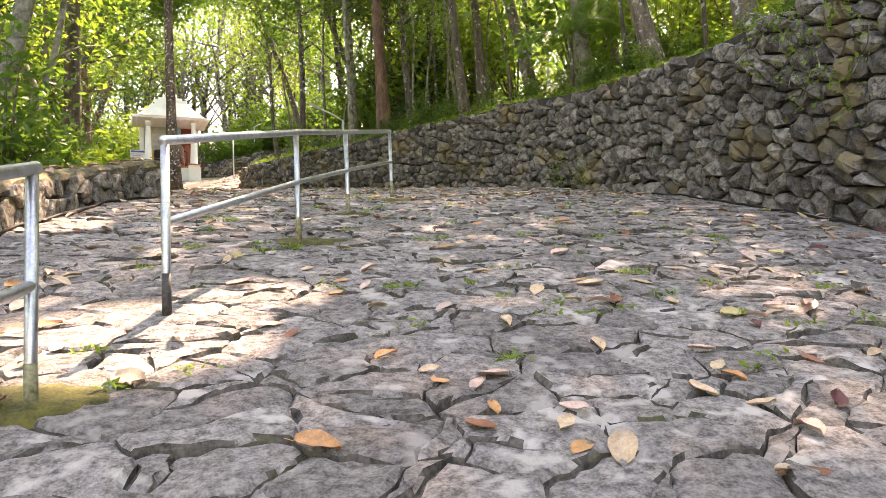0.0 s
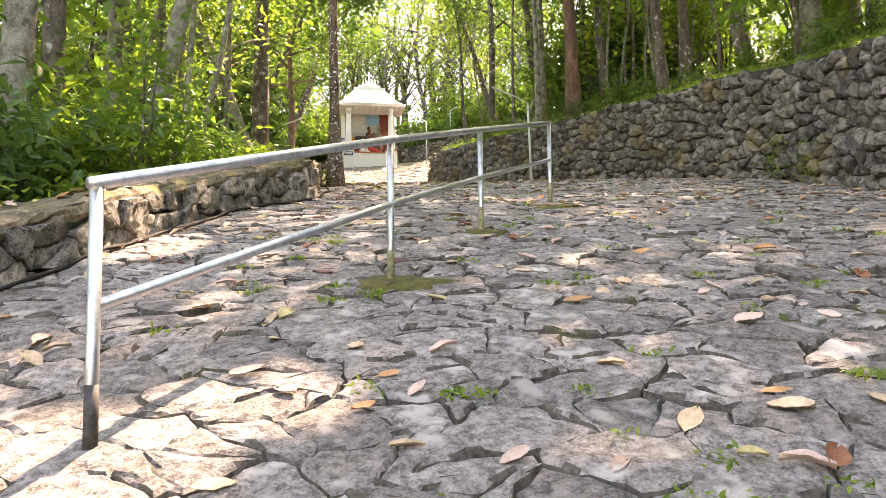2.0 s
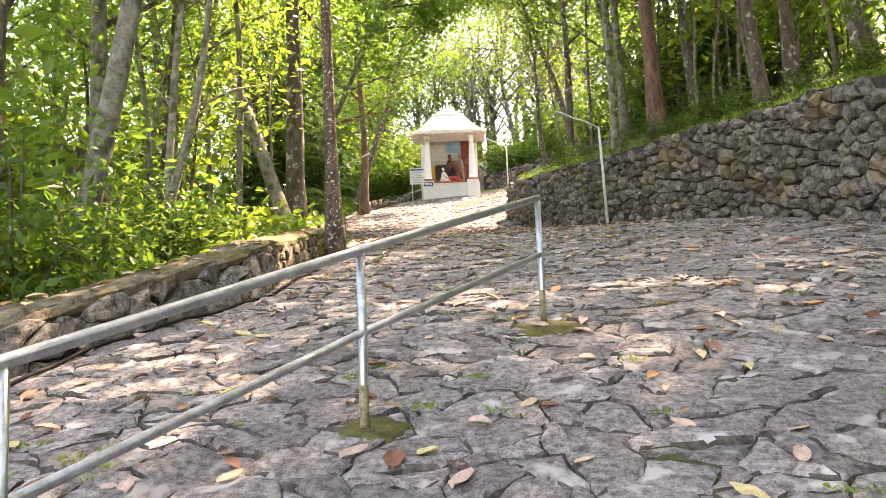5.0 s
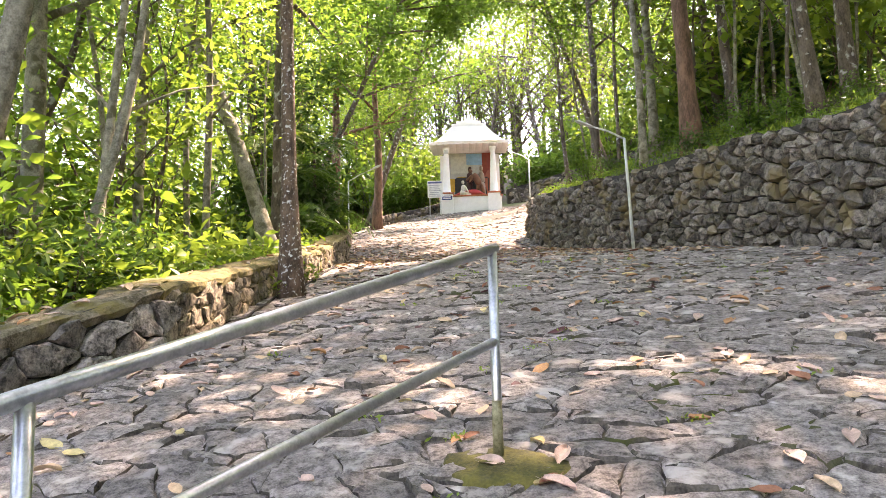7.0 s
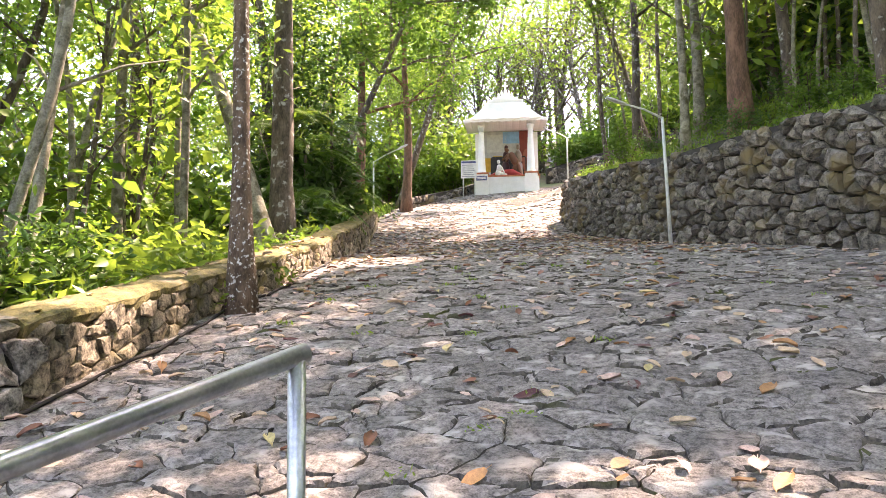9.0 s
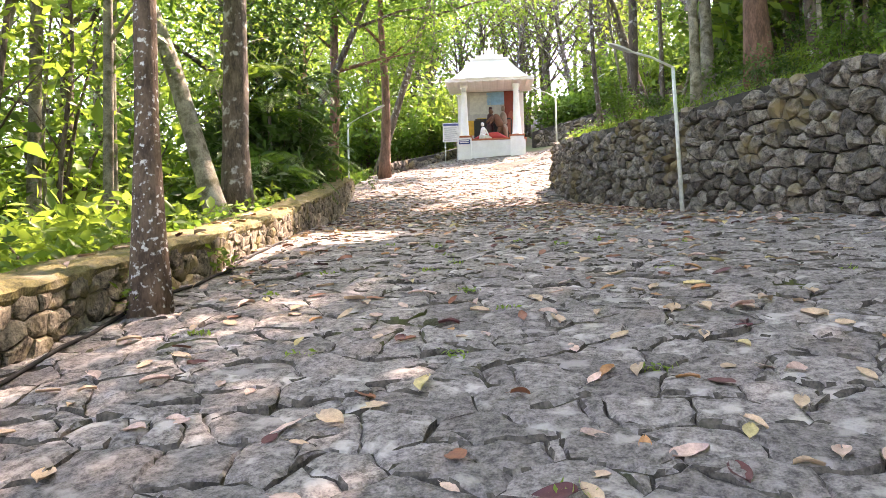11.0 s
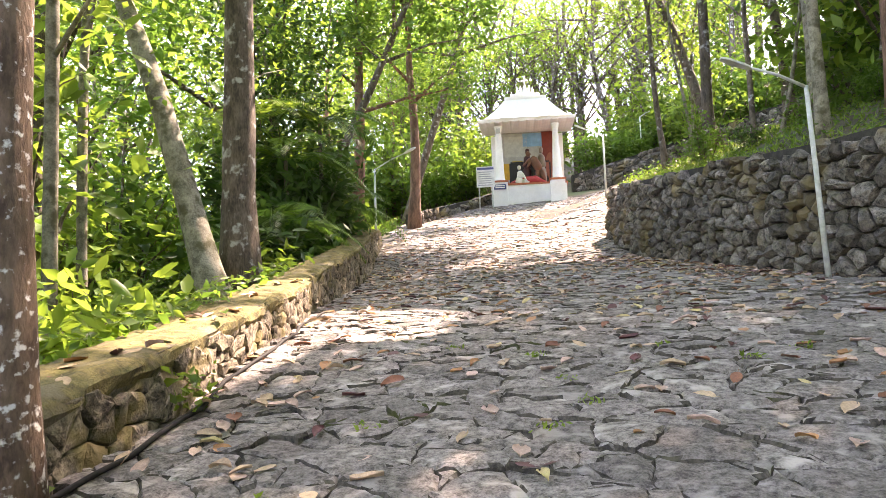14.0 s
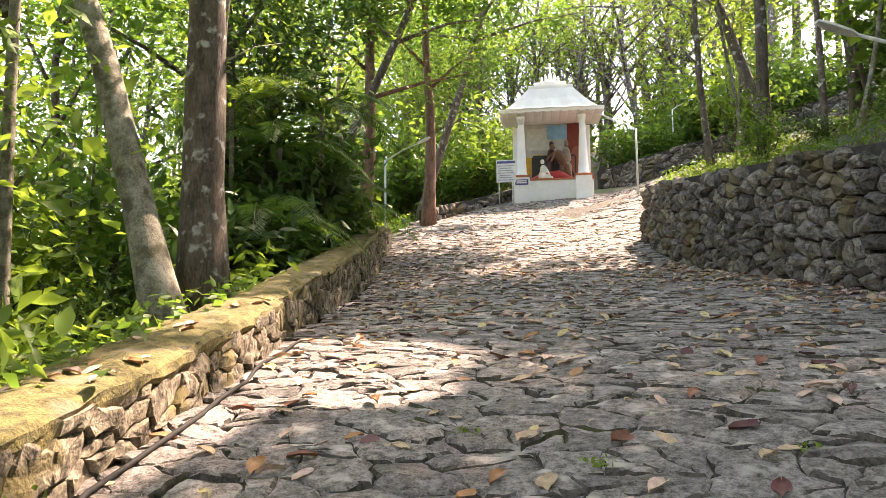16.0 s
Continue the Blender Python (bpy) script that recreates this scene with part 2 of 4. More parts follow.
def path_z(x, y):
    """Height of the paved slope; it climbs to the far right behind the end of the tall wall."""
    z = float(np.interp(y - .08 * x, PROFILE_V, PROFILE_Z))
    return z + .27 * min(14, max(0, x + 7)) * smooth_step(34, 41, y)


LEFT_ALL = LEFT + LEFT_FAR[1:] + [(-13.2, 38), (-13.6, 41), (-14, 90)]
RIGHT_ALL = RIGHT + [(-3.6, 35.2), (0, 36.6), (10, 38), (40, 40), (60, 90)]


def left_x(y):
    return float(np.interp(y, [p[1] for p in LEFT_ALL], [p[0] for p in LEFT_ALL]))


def right_x(y):
    return float(np.interp(y, [p[1] for p in RIGHT_ALL], [p[0] for p in RIGHT_ALL]))


def right_top(y):
    return float(np.interp(y, RIGHT_TOP_Y, RIGHT_TOP_Z))


def left_top(y):
    return float(np.interp(y, LEFT_TOP_Y, LEFT_TOP_Z))


def ground_z(x, y):
    xl, xr = left_x(y), right_x(y)
    if x < xl - .3:
        d = xl - .3 - x
        low = path_z(xl, y) + (0.25 if y < 34 else -0.1) - .22 * min(d, 40) + 0.25 * noise.noise((x * .25, y * .25, 0))
        return low
    if x > xr + .3 and y < 36:
        d = x - xr - .3
        return right_top(y) - 0.06 + .26 * min(d, 30) + min(1, d) * 0.3 * noise.noise((x * .25, y * .25, 3))
    return path_z(x, y)


# ---------- ground ----------
def ground_sheet():
    vs, fs = [], []
    ys = [-60, -30, -15] + [-8 + .5 * i for i in range(117)] + [55, 60, 70, 90, 120, 160]
    far = [-150, -90, -60, -45, -35, -28, -22, -18, -15, -12, -9.5, -7.5, -6, -4.8, -3.8, -3, -2.3, -1.6, -1, -.5]
    mid = 16
    cols = 0
    for y in ys:
        xl, xr = left_x(y), right_x(y)
        row = []
        for d in far:
            x = xl - .32 + d
            row.append((x, y, ground_z(x, y)))
        row.append((xl - .31, y, ground_z(xl - .31, y)))
        for i in range(mid + 1):
            x = xl - .2 + (xr - xl + .4) * i / mid
            row.append((x, y, path_z(x, y) - .03 - .018 * noise.noise((x * .9, y * .9, 4)) - (.012 if y > 20 else 0)))
        row.append((xr + .31, y, ground_z(xr + .31, y)))
        for d in reversed(far):
            x = xr + .32 - d
            row.append((x, y, ground_z(x, y)))
        cols = len(row)
        vs += row
    for j in range(len(ys) - 1):
        for i in range(cols - 1):
            a = j * cols + i
            fs.append((a, a + 1, a + cols + 1, a + cols))
    first, last = len(far) + 1, len(far) + mid
    me = mesh_of("ground", vs, fs, SOIL, True)
    me.materials.append(BED)
    k = 0
    for j in range(len(ys) - 1):
        for i in range(cols - 1):
            if first <= i < last + 1 and ys[j] < 46:
                me.polygons[k].material_index = 1
            k += 1
    return tagged(new("ground", me), "forest floor with dark soil under the paved slope", "ground", kind="structure")


ground = ground_sheet()


# ---------- irregular stones ----------
def clip(poly, px, py, nx, ny):
    """The part of a polygon where (p - (px, py)) . (nx, ny) <= 0."""
    out = []
    for i, a in enumerate(poly):
        b = poly[(i + 1) % len(poly)]
        da = (a[0] - px) * nx + (a[1] - py) * ny
        db = (b[0] - px) * nx + (b[1] - py) * ny
        if da <= 0:
            out.append(a)
        if da * db < 0:
            k = da / (da - db)
            out.append((a[0] + k * (b[0] - a[0]), a[1] + k * (b[1] - a[1])))
    return out


def cells(u0, u1, v0, v1, du, dv, rnd, jitter=0.42, keep=None, stagger=True):
    """Crazy-paving outlines: one cell round each point of a shaken grid."""
    nu, nv = int((u1 - u0) / du) + 1, int((v1 - v0) / dv) + 1
    pts = {}
    for j in range(-2, nv + 2):
        for i in range(-2, nu + 2):
            s = .5 * (j % 2) if stagger else 0
            pts[i, j] = (u0 + (i + .5 + s + jitter * 2 * (rnd.random() - .5)) * du, v0 + (j + .5 + jitter * 2 * (rnd.random() - .5)) * dv)
    out = []
    for j in range(nv):
        for i in range(nu):
            c = pts[i, j]
            if keep and not keep(*c):
                continue
            poly = [(c[0] - 2 * du, c[1] - 2 * dv), (c[0] + 2 * du, c[1] - 2 * dv), (c[0] + 2 * du, c[1] + 2 * dv), (c[0] - 2 * du, c[1] + 2 * dv)]
            for dj in (-2, -1, 0, 1, 2):
                for di in (-2, -1, 0, 1, 2):
                    q = pts.get((i + di, j + dj))
                    if (di or dj) and q:
                        # stretched metric, so that stones come out wider than deep
                        w = (dv / du) ** 2
                        poly = clip(poly, (c[0] + q[0]) / 2, (c[1] + q[1]) / 2, (q[0] - c[0]) * w, q[1] - c[1])
            if len(poly) >= 3:
                out.append((c, poly))
    return out


def stone(poly, gap, thick, place, rnd, crown=0.006, rugged=0.006, tilt=0.02, inset=0.86, lift=0.0):
    """One rounded rubble stone; place(u, v, h) lays it on its surface."""
    cx, cy = sum(p[0] for p in poly) / len(poly), sum(p[1] for p in poly) / len(poly)
    size = math.sqrt(abs(sum(poly[i][0] * poly[(i + 1) % len(poly)][1] - poly[(i + 1) % len(poly)][0] * poly[i][1] for i in range(len(poly)))) / 2) + 1e-6
    k = max(.5, 1 - 1.1 * gap / size)
    ring = []
    for i, a in enumerate(poly):
        b = poly[(i + 1) % len(poly)]
        length = math.hypot(b[0] - a[0], b[1] - a[1])
        if length < size * .06:
            continue
        cuts = 2 if length > size * .35 else 1
        for c in range(cuts):
            m = (c + (.25 * (rnd.random() - .5) if c else 0)) / cuts
            ring.append((a[0] + m * (b[0] - a[0]), a[1] + m * (b[1] - a[1])))
    j = size * .06
    ring = [(cx + k * (x - cx) + j * (rnd.random() - .5) * 2, cy + k * (y - cy) + j * (rnd.random() - .5) * 2) for x, y in ring]
    tx, ty, up = tilt * rnd.gauss(0, 1), tilt * rnd.gauss(0, 1), lift * rnd.gauss(0, 1)
    n = len(ring)
    vs = []
    levels = [(1.0, -.07), (1.0, thick * .72), (inset, thick)]
    for f, h in levels:  # from the foot to the top
        for x, y in ring:
            q = f + .05 * (rnd.random() - .5) * (1 if f < 1 else .2)
            x, y = cx + q * (x - cx), cy + q * (y - cy)
            hh = h if h < 0 else h + up + tx * (x - cx) + ty * (y - cy) + rugged * (rnd.random() - .5)
            vs.append(place(x, y, hh))
    vs.append(place(cx + .1 * size * (rnd.random() - .5), cy + .1 * size * (rnd.random() - .5), thick + up + crown * (0.6 + .8 * rnd.random())))
    fs = []
    top = len(levels) - 1
    for r in range(top):
        fs += [(r * n + i, r * n + (i + 1) % n, (r + 1) * n + (i + 1) % n, (r + 1) * n + i) for i in range(n)]
    fs += [(top * n + i, top * n + (i + 1) % n, (top + 1) * n) for i in range(n)]
    return vs, fs


def wander(x, y):
    """Broken edges: the same bend for both stones that meet along a joint."""
    dx = .045 * noise.noise((x * 4.3, y * 4.3, 1)) + .022 * noise.noise((x * 13, y * 13, 2)) + .008 * noise.noise((x * 37, y * 37, 6))
    dy = .045 * noise.noise((x * 4.3, y * 4.3, 8)) + .022 * noise.noise((x * 13, y * 13, 9)) + .008 * noise.noise((x * 37, y * 37, 5))
    return x + dx, y + dy


def rough_stone(poly, gap, thick, place, rnd, step=.06, tilt=.03, lift=.006, relief=.012, set_at=(0, 0), foot=-.07, bend=1.0, chip=.016):
    """A quarried stone that interlocks with its neighbours: wandering outline, joints that open and close, chipped arris, lumpy top."""
    ring = []
    for i, a in enumerate(poly):
        b = poly[(i + 1) % len(poly)]
        cuts = max(1, min(7, int(math.hypot(b[0] - a[0], b[1] - a[1]) / step + .5)))
        for c in range(cuts):
            p = (a[0] + c / cuts * (b[0] - a[0]), a[1] + c / cuts * (b[1] - a[1]))
            w = wander(*p)
            ring.append((p[0] + bend * (w[0] - p[0]), p[1] + bend * (w[1] - p[1])))
    n = len(ring)
    cx, cy = sum(p[0] for p in ring) / n, sum(p[1] for p in ring) / n
    tx, ty, up = set_at[0] + tilt * rnd.gauss(0, 1), set_at[1] + tilt * rnd.gauss(0, 1), lift * rnd.gauss(0, 1)
    seed = rnd.uniform(0, 90)

    def top(x, y):
        return thick + up + tx * (x - cx) + ty * (y - cy) + relief * (noise.noise((x * 7, y * 7, seed)) + .5 * noise.noise((x * 19, y * 19, seed)))

    def inward(p, d):
        r = math.hypot(p[0] - cx, p[1] - cy) + 1e-6
        k = max(.3, 1 - d / r)
        return cx + k * (p[0] - cx), cy + k * (p[1] - cy)

    rows = [[], [], [], []]
    for p in ring:
        open_by = gap * (.25 + 3.2 * max(0, noise.noise((p[0] * 3.1, p[1] * 4.6, 11)) + .05))
        e = inward(p, open_by)
        rows[0].append(place(*e, foot))
        rows[1].append(place(*e, top(*e) - chip * (.35 + .9 * rnd.random())))
        q = inward(p, open_by + chip * (.5 + rnd.random()))
        rows[2].append(place(*q, top(*q)))
        q = (cx + .5 * (p[0] - cx), cy + .5 * (p[1] - cy))
        rows[3].append(place(*q, top(*q) + .25 * relief))
    vs = [v for row in rows for v in row] + [place(cx, cy, top(cx, cy) + .3 * relief)]
    fs = []
    for r in range(3):
        fs += [(r * n + i, r * n + (i + 1) % n, (r + 1) * n + (i + 1) % n, (r + 1) * n + i) for i in range(n)]
    fs += [(3 * n + i, 3 * n + (i + 1) % n, 4 * n) for i in range(n)]
    return vs, fs


def shade_sides(me, bedding):
    """Darkens the stones' steep quads below the edge with soil colour, as joint shade."""
    me.materials.append(bedding)
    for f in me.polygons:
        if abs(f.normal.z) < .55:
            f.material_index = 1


def lay(stones, owner, name, near_mat, far_mat, near, far_name, far_label, bedding=None):
    """The nearest 300 stones as pieces, the rest joined into one part."""
    rest = []
    order = sorted(range(len(stones)), key=lambda i: near(stones[i][0]))
    for rank, i in enumerate(order):
        if rank < 300:
            ob = part(name, stones[i][1], near_mat, owner)
            if bedding:
                shade_sides(ob.data, bedding)
        else:
            rest.append(stones[i][1])
    if rest:
        ob = tagged(part(far_name, join(*rest), far_mat, owner, far_label), kind="stuff")
        if bedding:
            shade_sides(ob.data, bedding)


class Line:
    """A wall's face in plan: place along it, its height and its outward normal."""

    def __init__(self, pts, side):
        self.p = [Vector((*q, 0)) for q in pts]
        self.s = [0.0]
        for a, b in zip(self.p[:-1], self.p[1:]):
            self.s.append(self.s[-1] + (b - a).length)
        self.length, self.side = self.s[-1], side

    def at(self, s):
        s = min(max(s, 0), self.length)
        x = float(np.interp(s, self.s, [q.x for q in self.p]))
        y = float(np.interp(s, self.s, [q.y for q in self.p]))
        return Vector((x, y, 0))

    def normal(self, s):
        d = (self.at(s + .6) - self.at(s - .6)).normalized()
        return Vector((-d.y, d.x, 0)) * self.side


def stone_wall(name, label, pts, side, top, thick, du, dv, mats, near, batter=0.0, cap=None, seed=1, proud=0.09, bulge=.05, core=None, gap=.022, tilt=.1, rough=False):
    """A rubble wall: a core, near-black unless given, stones standing proud of it on the path's side, and a coping
    where it has one.
    """
    rnd = random.Random(seed)
    line = Line(pts, side)
    n = max(2, int(line.length / .5))
    ss = [line.length * i / n for i in range(n + 1)]
    vs, fs = [], []
    for s in ss:
        p, nn = line.at(s), line.normal(s)
        zb, zt = path_z(p.x, p.y) - .25, top(p.y)
        lean = batter * (zt - zb)
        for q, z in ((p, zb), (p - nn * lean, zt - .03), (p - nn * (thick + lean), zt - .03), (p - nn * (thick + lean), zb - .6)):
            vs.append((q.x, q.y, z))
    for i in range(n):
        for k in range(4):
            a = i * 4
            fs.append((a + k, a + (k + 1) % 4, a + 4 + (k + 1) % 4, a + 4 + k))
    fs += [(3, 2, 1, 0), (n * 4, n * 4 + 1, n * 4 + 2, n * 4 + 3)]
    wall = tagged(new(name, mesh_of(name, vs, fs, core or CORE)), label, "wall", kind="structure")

    def high(s):
        p = line.at(s)
        return top(p.y) - path_z(p.x, p.y)

    def place(u, v, h):
        p, nn = line.at(u), line.normal(u)
        q = p + nn * (h - batter * v)
        if u < 0 or u > line.length:
            d = (line.at(line.length) - line.at(line.length - .3)).normalized()
            q += d * (u - min(max(u, 0), line.length))
        return Vector((q.x, q.y, path_z(p.x, p.y) - .05 + min(v, high(u) - (.02 if cap else -.06))))

    stones = []
    tallest = max(high(s) for s in ss) + .1
    for c, poly in cells(0, line.length, 0, tallest, du, dv, rnd, .5, lambda u, v: 0 < u < line.length and v < high(u) - .03):
        if rough:
            stones.append((place(c[0], c[1], 0), rough_stone(poly, gap, proud * (.7 + .6 * rnd.random()), place, rnd, .07 if c[0] < 32 else .14, tilt, proud * .2, .02, foot=-.05, chip=.02)))
            continue
        stones.append((place(c[0], c[1], 0), stone(poly, gap, proud * (.6 + .8 * rnd.random()), place, rnd, bulge, proud * .4, tilt, .72, proud * .15)))
    lay(stones, wall, "stone", mats[0], mats[1], near, "far_stones", "rubble stones of the far stretch")
    if cap:
        vs, fs = [], []
        m = max(2, int(line.length / .11))
        prof = [(.0, -.11), (.035, -.05), (.03, .005), (-.02, .035), (-.1, .045), (-.2, .05), (-.32, .045), (-.44, .04), (-thick - .05, .025), (-thick - .08, -.06)]
        for i in range(m + 1):
            s = line.length * i / m
            p, nn = line.at(s), line.normal(s)
            for h, z in prof:
                q = p + nn * (h + .04 * noise.noise((s * 2.1, z * 9, seed)) + .03 * (rnd.random() - .5))
                vs.append((q.x, q.y, top(p.y) + z - .05 + .03 * noise.noise((s * 1.7, h * 5, seed + 7)) + .025 * (rnd.random() - .5)))
        k = len(prof)
        for i in range(m):
            for r in range(k - 1):
                fs.append((i * k + r, i * k + r + 1, (i + 1) * k + r + 1, (i + 1) * k + r))
            fs.append((i * k + k - 1, i * k, (i + 1) * k, (i + 1) * k + k - 1))
        fs += [tuple(range(k - 1, -1, -1)), tuple(m * k + r for r in range(k))]
        part("coping", (vs, fs), cap, wall, "mossy yellow-brown mortar coping")
    return wall


# ---------- handrail ----------
RAIL = [(-0.73, 1.38), (-0.115, 3.9), (0.385, 5.775), (1.085, 7.868)]
RAIL_Z = [0.37, 1.08, 1.58, 2.14]


def handrail(label, posts, zs, start_open=False):
    rail = empty("handrail", (posts[0][0], posts[0][1], zs[0]))
    inv = rail.matrix_world.inverted()

    def put(nm, data, mat, lab=""):
        ob = part(nm, data, mat, rail, lab)
        ob.matrix_parent_inverse = inv
        return ob

    H, r = .96, .025
    for (x, y), z in zip(posts, zs):
        put("post", tube([(x, y, z - .12), (x, y, z + .2), (x, y, z + H - .01)], [r, r, r], 14), STEEL)
        put("stained_foot", tube([(x, y, z - .1), (x, y, z + .1), (x, y, z + .24 + .08 * math.sin(x * 9))], [r * 1.07, r * 1.06, r * 1.02], 14), TAR if z == RAIL_Z[0] else STAIN, "moss-stained foot of the post")
    top = [Vector((x, y, z + H)) for (x, y), z in zip(posts, zs)]
    put("top_rail", tube([top[0] - (top[1] - top[0]).normalized() * .03, *top[1:-1], top[-1] + (top[-1] - top[-2]).normalized() * .03], [r * 1.1] * len(top), 16), STEEL, "grey galvanised top pipe")
    put("middle_rail", tube([p - Vector((0, 0, .46)) for p in top], [r * .95] * len(top), 14), STEEL)
    return tagged(rail, label, "railing")


handrail("galvanised steel pipe handrail on the paved slope", RAIL, RAIL_Z)
handrail("galvanised steel pipe handrail lower down the slope", [(-2.0, -4.4), (-1.5, -2.1), (-.99, .24)], [-1.5, -.75, -.03])


def moss_pad(x, y, r, seed):
    rnd = random.Random(seed)
    vs, fs, n = [], [], 22
    out = [1 + .55 * noise.noise((math.cos(6.283 * i / n) * 1.9, math.sin(6.283 * i / n) * 1.9, seed)) + .12 * (rnd.random() - .5) for i in range(n)]
    for f, h in ((1.0, -.03), (.9, .016), (.45, .024)):
        for i in range(n):
            a = 2 * math.pi * i / n
            px, py = x + r * 1.25 * f * out[i] * math.cos(a), y + r * .8 * f * out[i] * math.sin(a)
            vs.append((px, py, path_z(px, py) + h + .012 * rnd.random()))
    vs.append((x, y, path_z(x, y) + .028))
    for k in (0, 1):
        fs += [(k * n + i, k * n + (i + 1) % n, (k + 1) * n + (i + 1) % n, (k + 1) * n + i) for i in range(n)]
    fs += [(2 * n + i, 2 * n + (i + 1) % n, 3 * n) for i in range(n)]
    tagged(part("moss_patch", (vs, fs, True), MOSS, None), "green-brown mossy concrete footing of a rail post", "moss", "moss footings")


moss_pad(-.99, .26, .22, 5)
moss_pad(-.03, 3.84, .27, 2)
moss_pad(.42, 5.8, .17, 3)
moss_pad(1.12, 7.8, .27, 4)


# ---------- lamp posts ----------
def lamp_post(x, y, h, arm, label, lean=0.0, base=None):
    z = path_z(x, y) if base is None else base
    post = empty("lamp_post", (x, y, z))
    inv = post.matrix_world.inverted()

    def put(nm, data, mat, lab=""):
        ob = part(nm, data, mat, post, lab)
        ob.matrix_parent_inverse = inv
        return ob

    t = Vector((x - lean * h, y, z + h))
    put("pole", tube([(x, y, z - .1), (x - lean * h * .5, y, z + h * .5), t], [.042, .036, .032], 12), PAINTPOLE)
    a = Vector(arm)
    put("arm", tube([t - Vector((0, 0, .02)), t + a * .5 + Vector((0, 0, .03)), t + a], [.026, .022, .02], 10), PAINTPOLE)
    d = a.normalized()
    s = d.cross(Vector((0, 0, 1))).normalized()
    c = t + a
    vs, fs = [], []
    for k, w, hh in ((-.05, .03, .03), (.03, .07, .04), (.3, .085, .045), (.42, .05, .03)):
        for e, g in ((-1, -.4), (1, -.4), (.75, .6), (-.75, .6)):
            vs.append(c + d * k + s * (w * e) + Vector((0, 0, hh * g)))
    for i in range(3):
        for k in range(4):
            fs.append((i * 4 + k, i * 4 + (k + 1) % 4, i * 4 + 4 + (k + 1) % 4, i * 4 + 4 + k))
    fs += [(3, 2, 1, 0), (12, 13, 14, 15)]
    put("lamp_head", (vs, fs), PAINTPOLE, "pale flat lamp head")
    return tagged(post, label, "lamp post", "lamp posts")


lamp_post(.83, 22.5, 2.78, (-.75, -.3, .3), "thin pale lamp post leaning before the stone wall", .03)
lamp_post(-11.75, 33.0, 2.95, (1.2, -.1, .4), "thin pale lamp post beside the low mossy wall")
lamp_post(-5.1, 39.7, 2.4, (-.7, -.15, .35), "thin pale lamp post past the end of the stone wall")
lamp_post(-5.0, 51.0, 3.1, (.6, .3, .35), "thin pale lamp post on the upper path")


# ---------- shrine ----------
SHRINE_AT, SHRINE_TURN = (-9.2, 43.35), 16


def statue(nm, label, blobs, mat, parent_m):
    """A figure of a tableau as one plain mesh: a body of blended lumps."""
    vs, fs, o = [], [], 0
    for a, b, r0, r1 in blobs:
        v, f, _ = tube([Vector(a).lerp(Vector(b), k) for k in (0, .2, .5, .8, 1)], [r0 * .6, r0, (r0 + r1) / 2, r1, r1 * .5], 10)
        fs += [tuple(i + o for i in q) for q in f]
        vs += v
        o = len(vs)
    ob = new(nm, mesh_of(nm, vs, fs, mat, True))
    ob.matrix_basis = parent_m
    return tagged(ob, label, "statue", "painted statues")


def paint(name, col, rough=0.6):
    return surface(name, tuple(c * .85 for c in col), tuple(min(1, c * 1.12) for c in col), 5, rough, .08, 50)


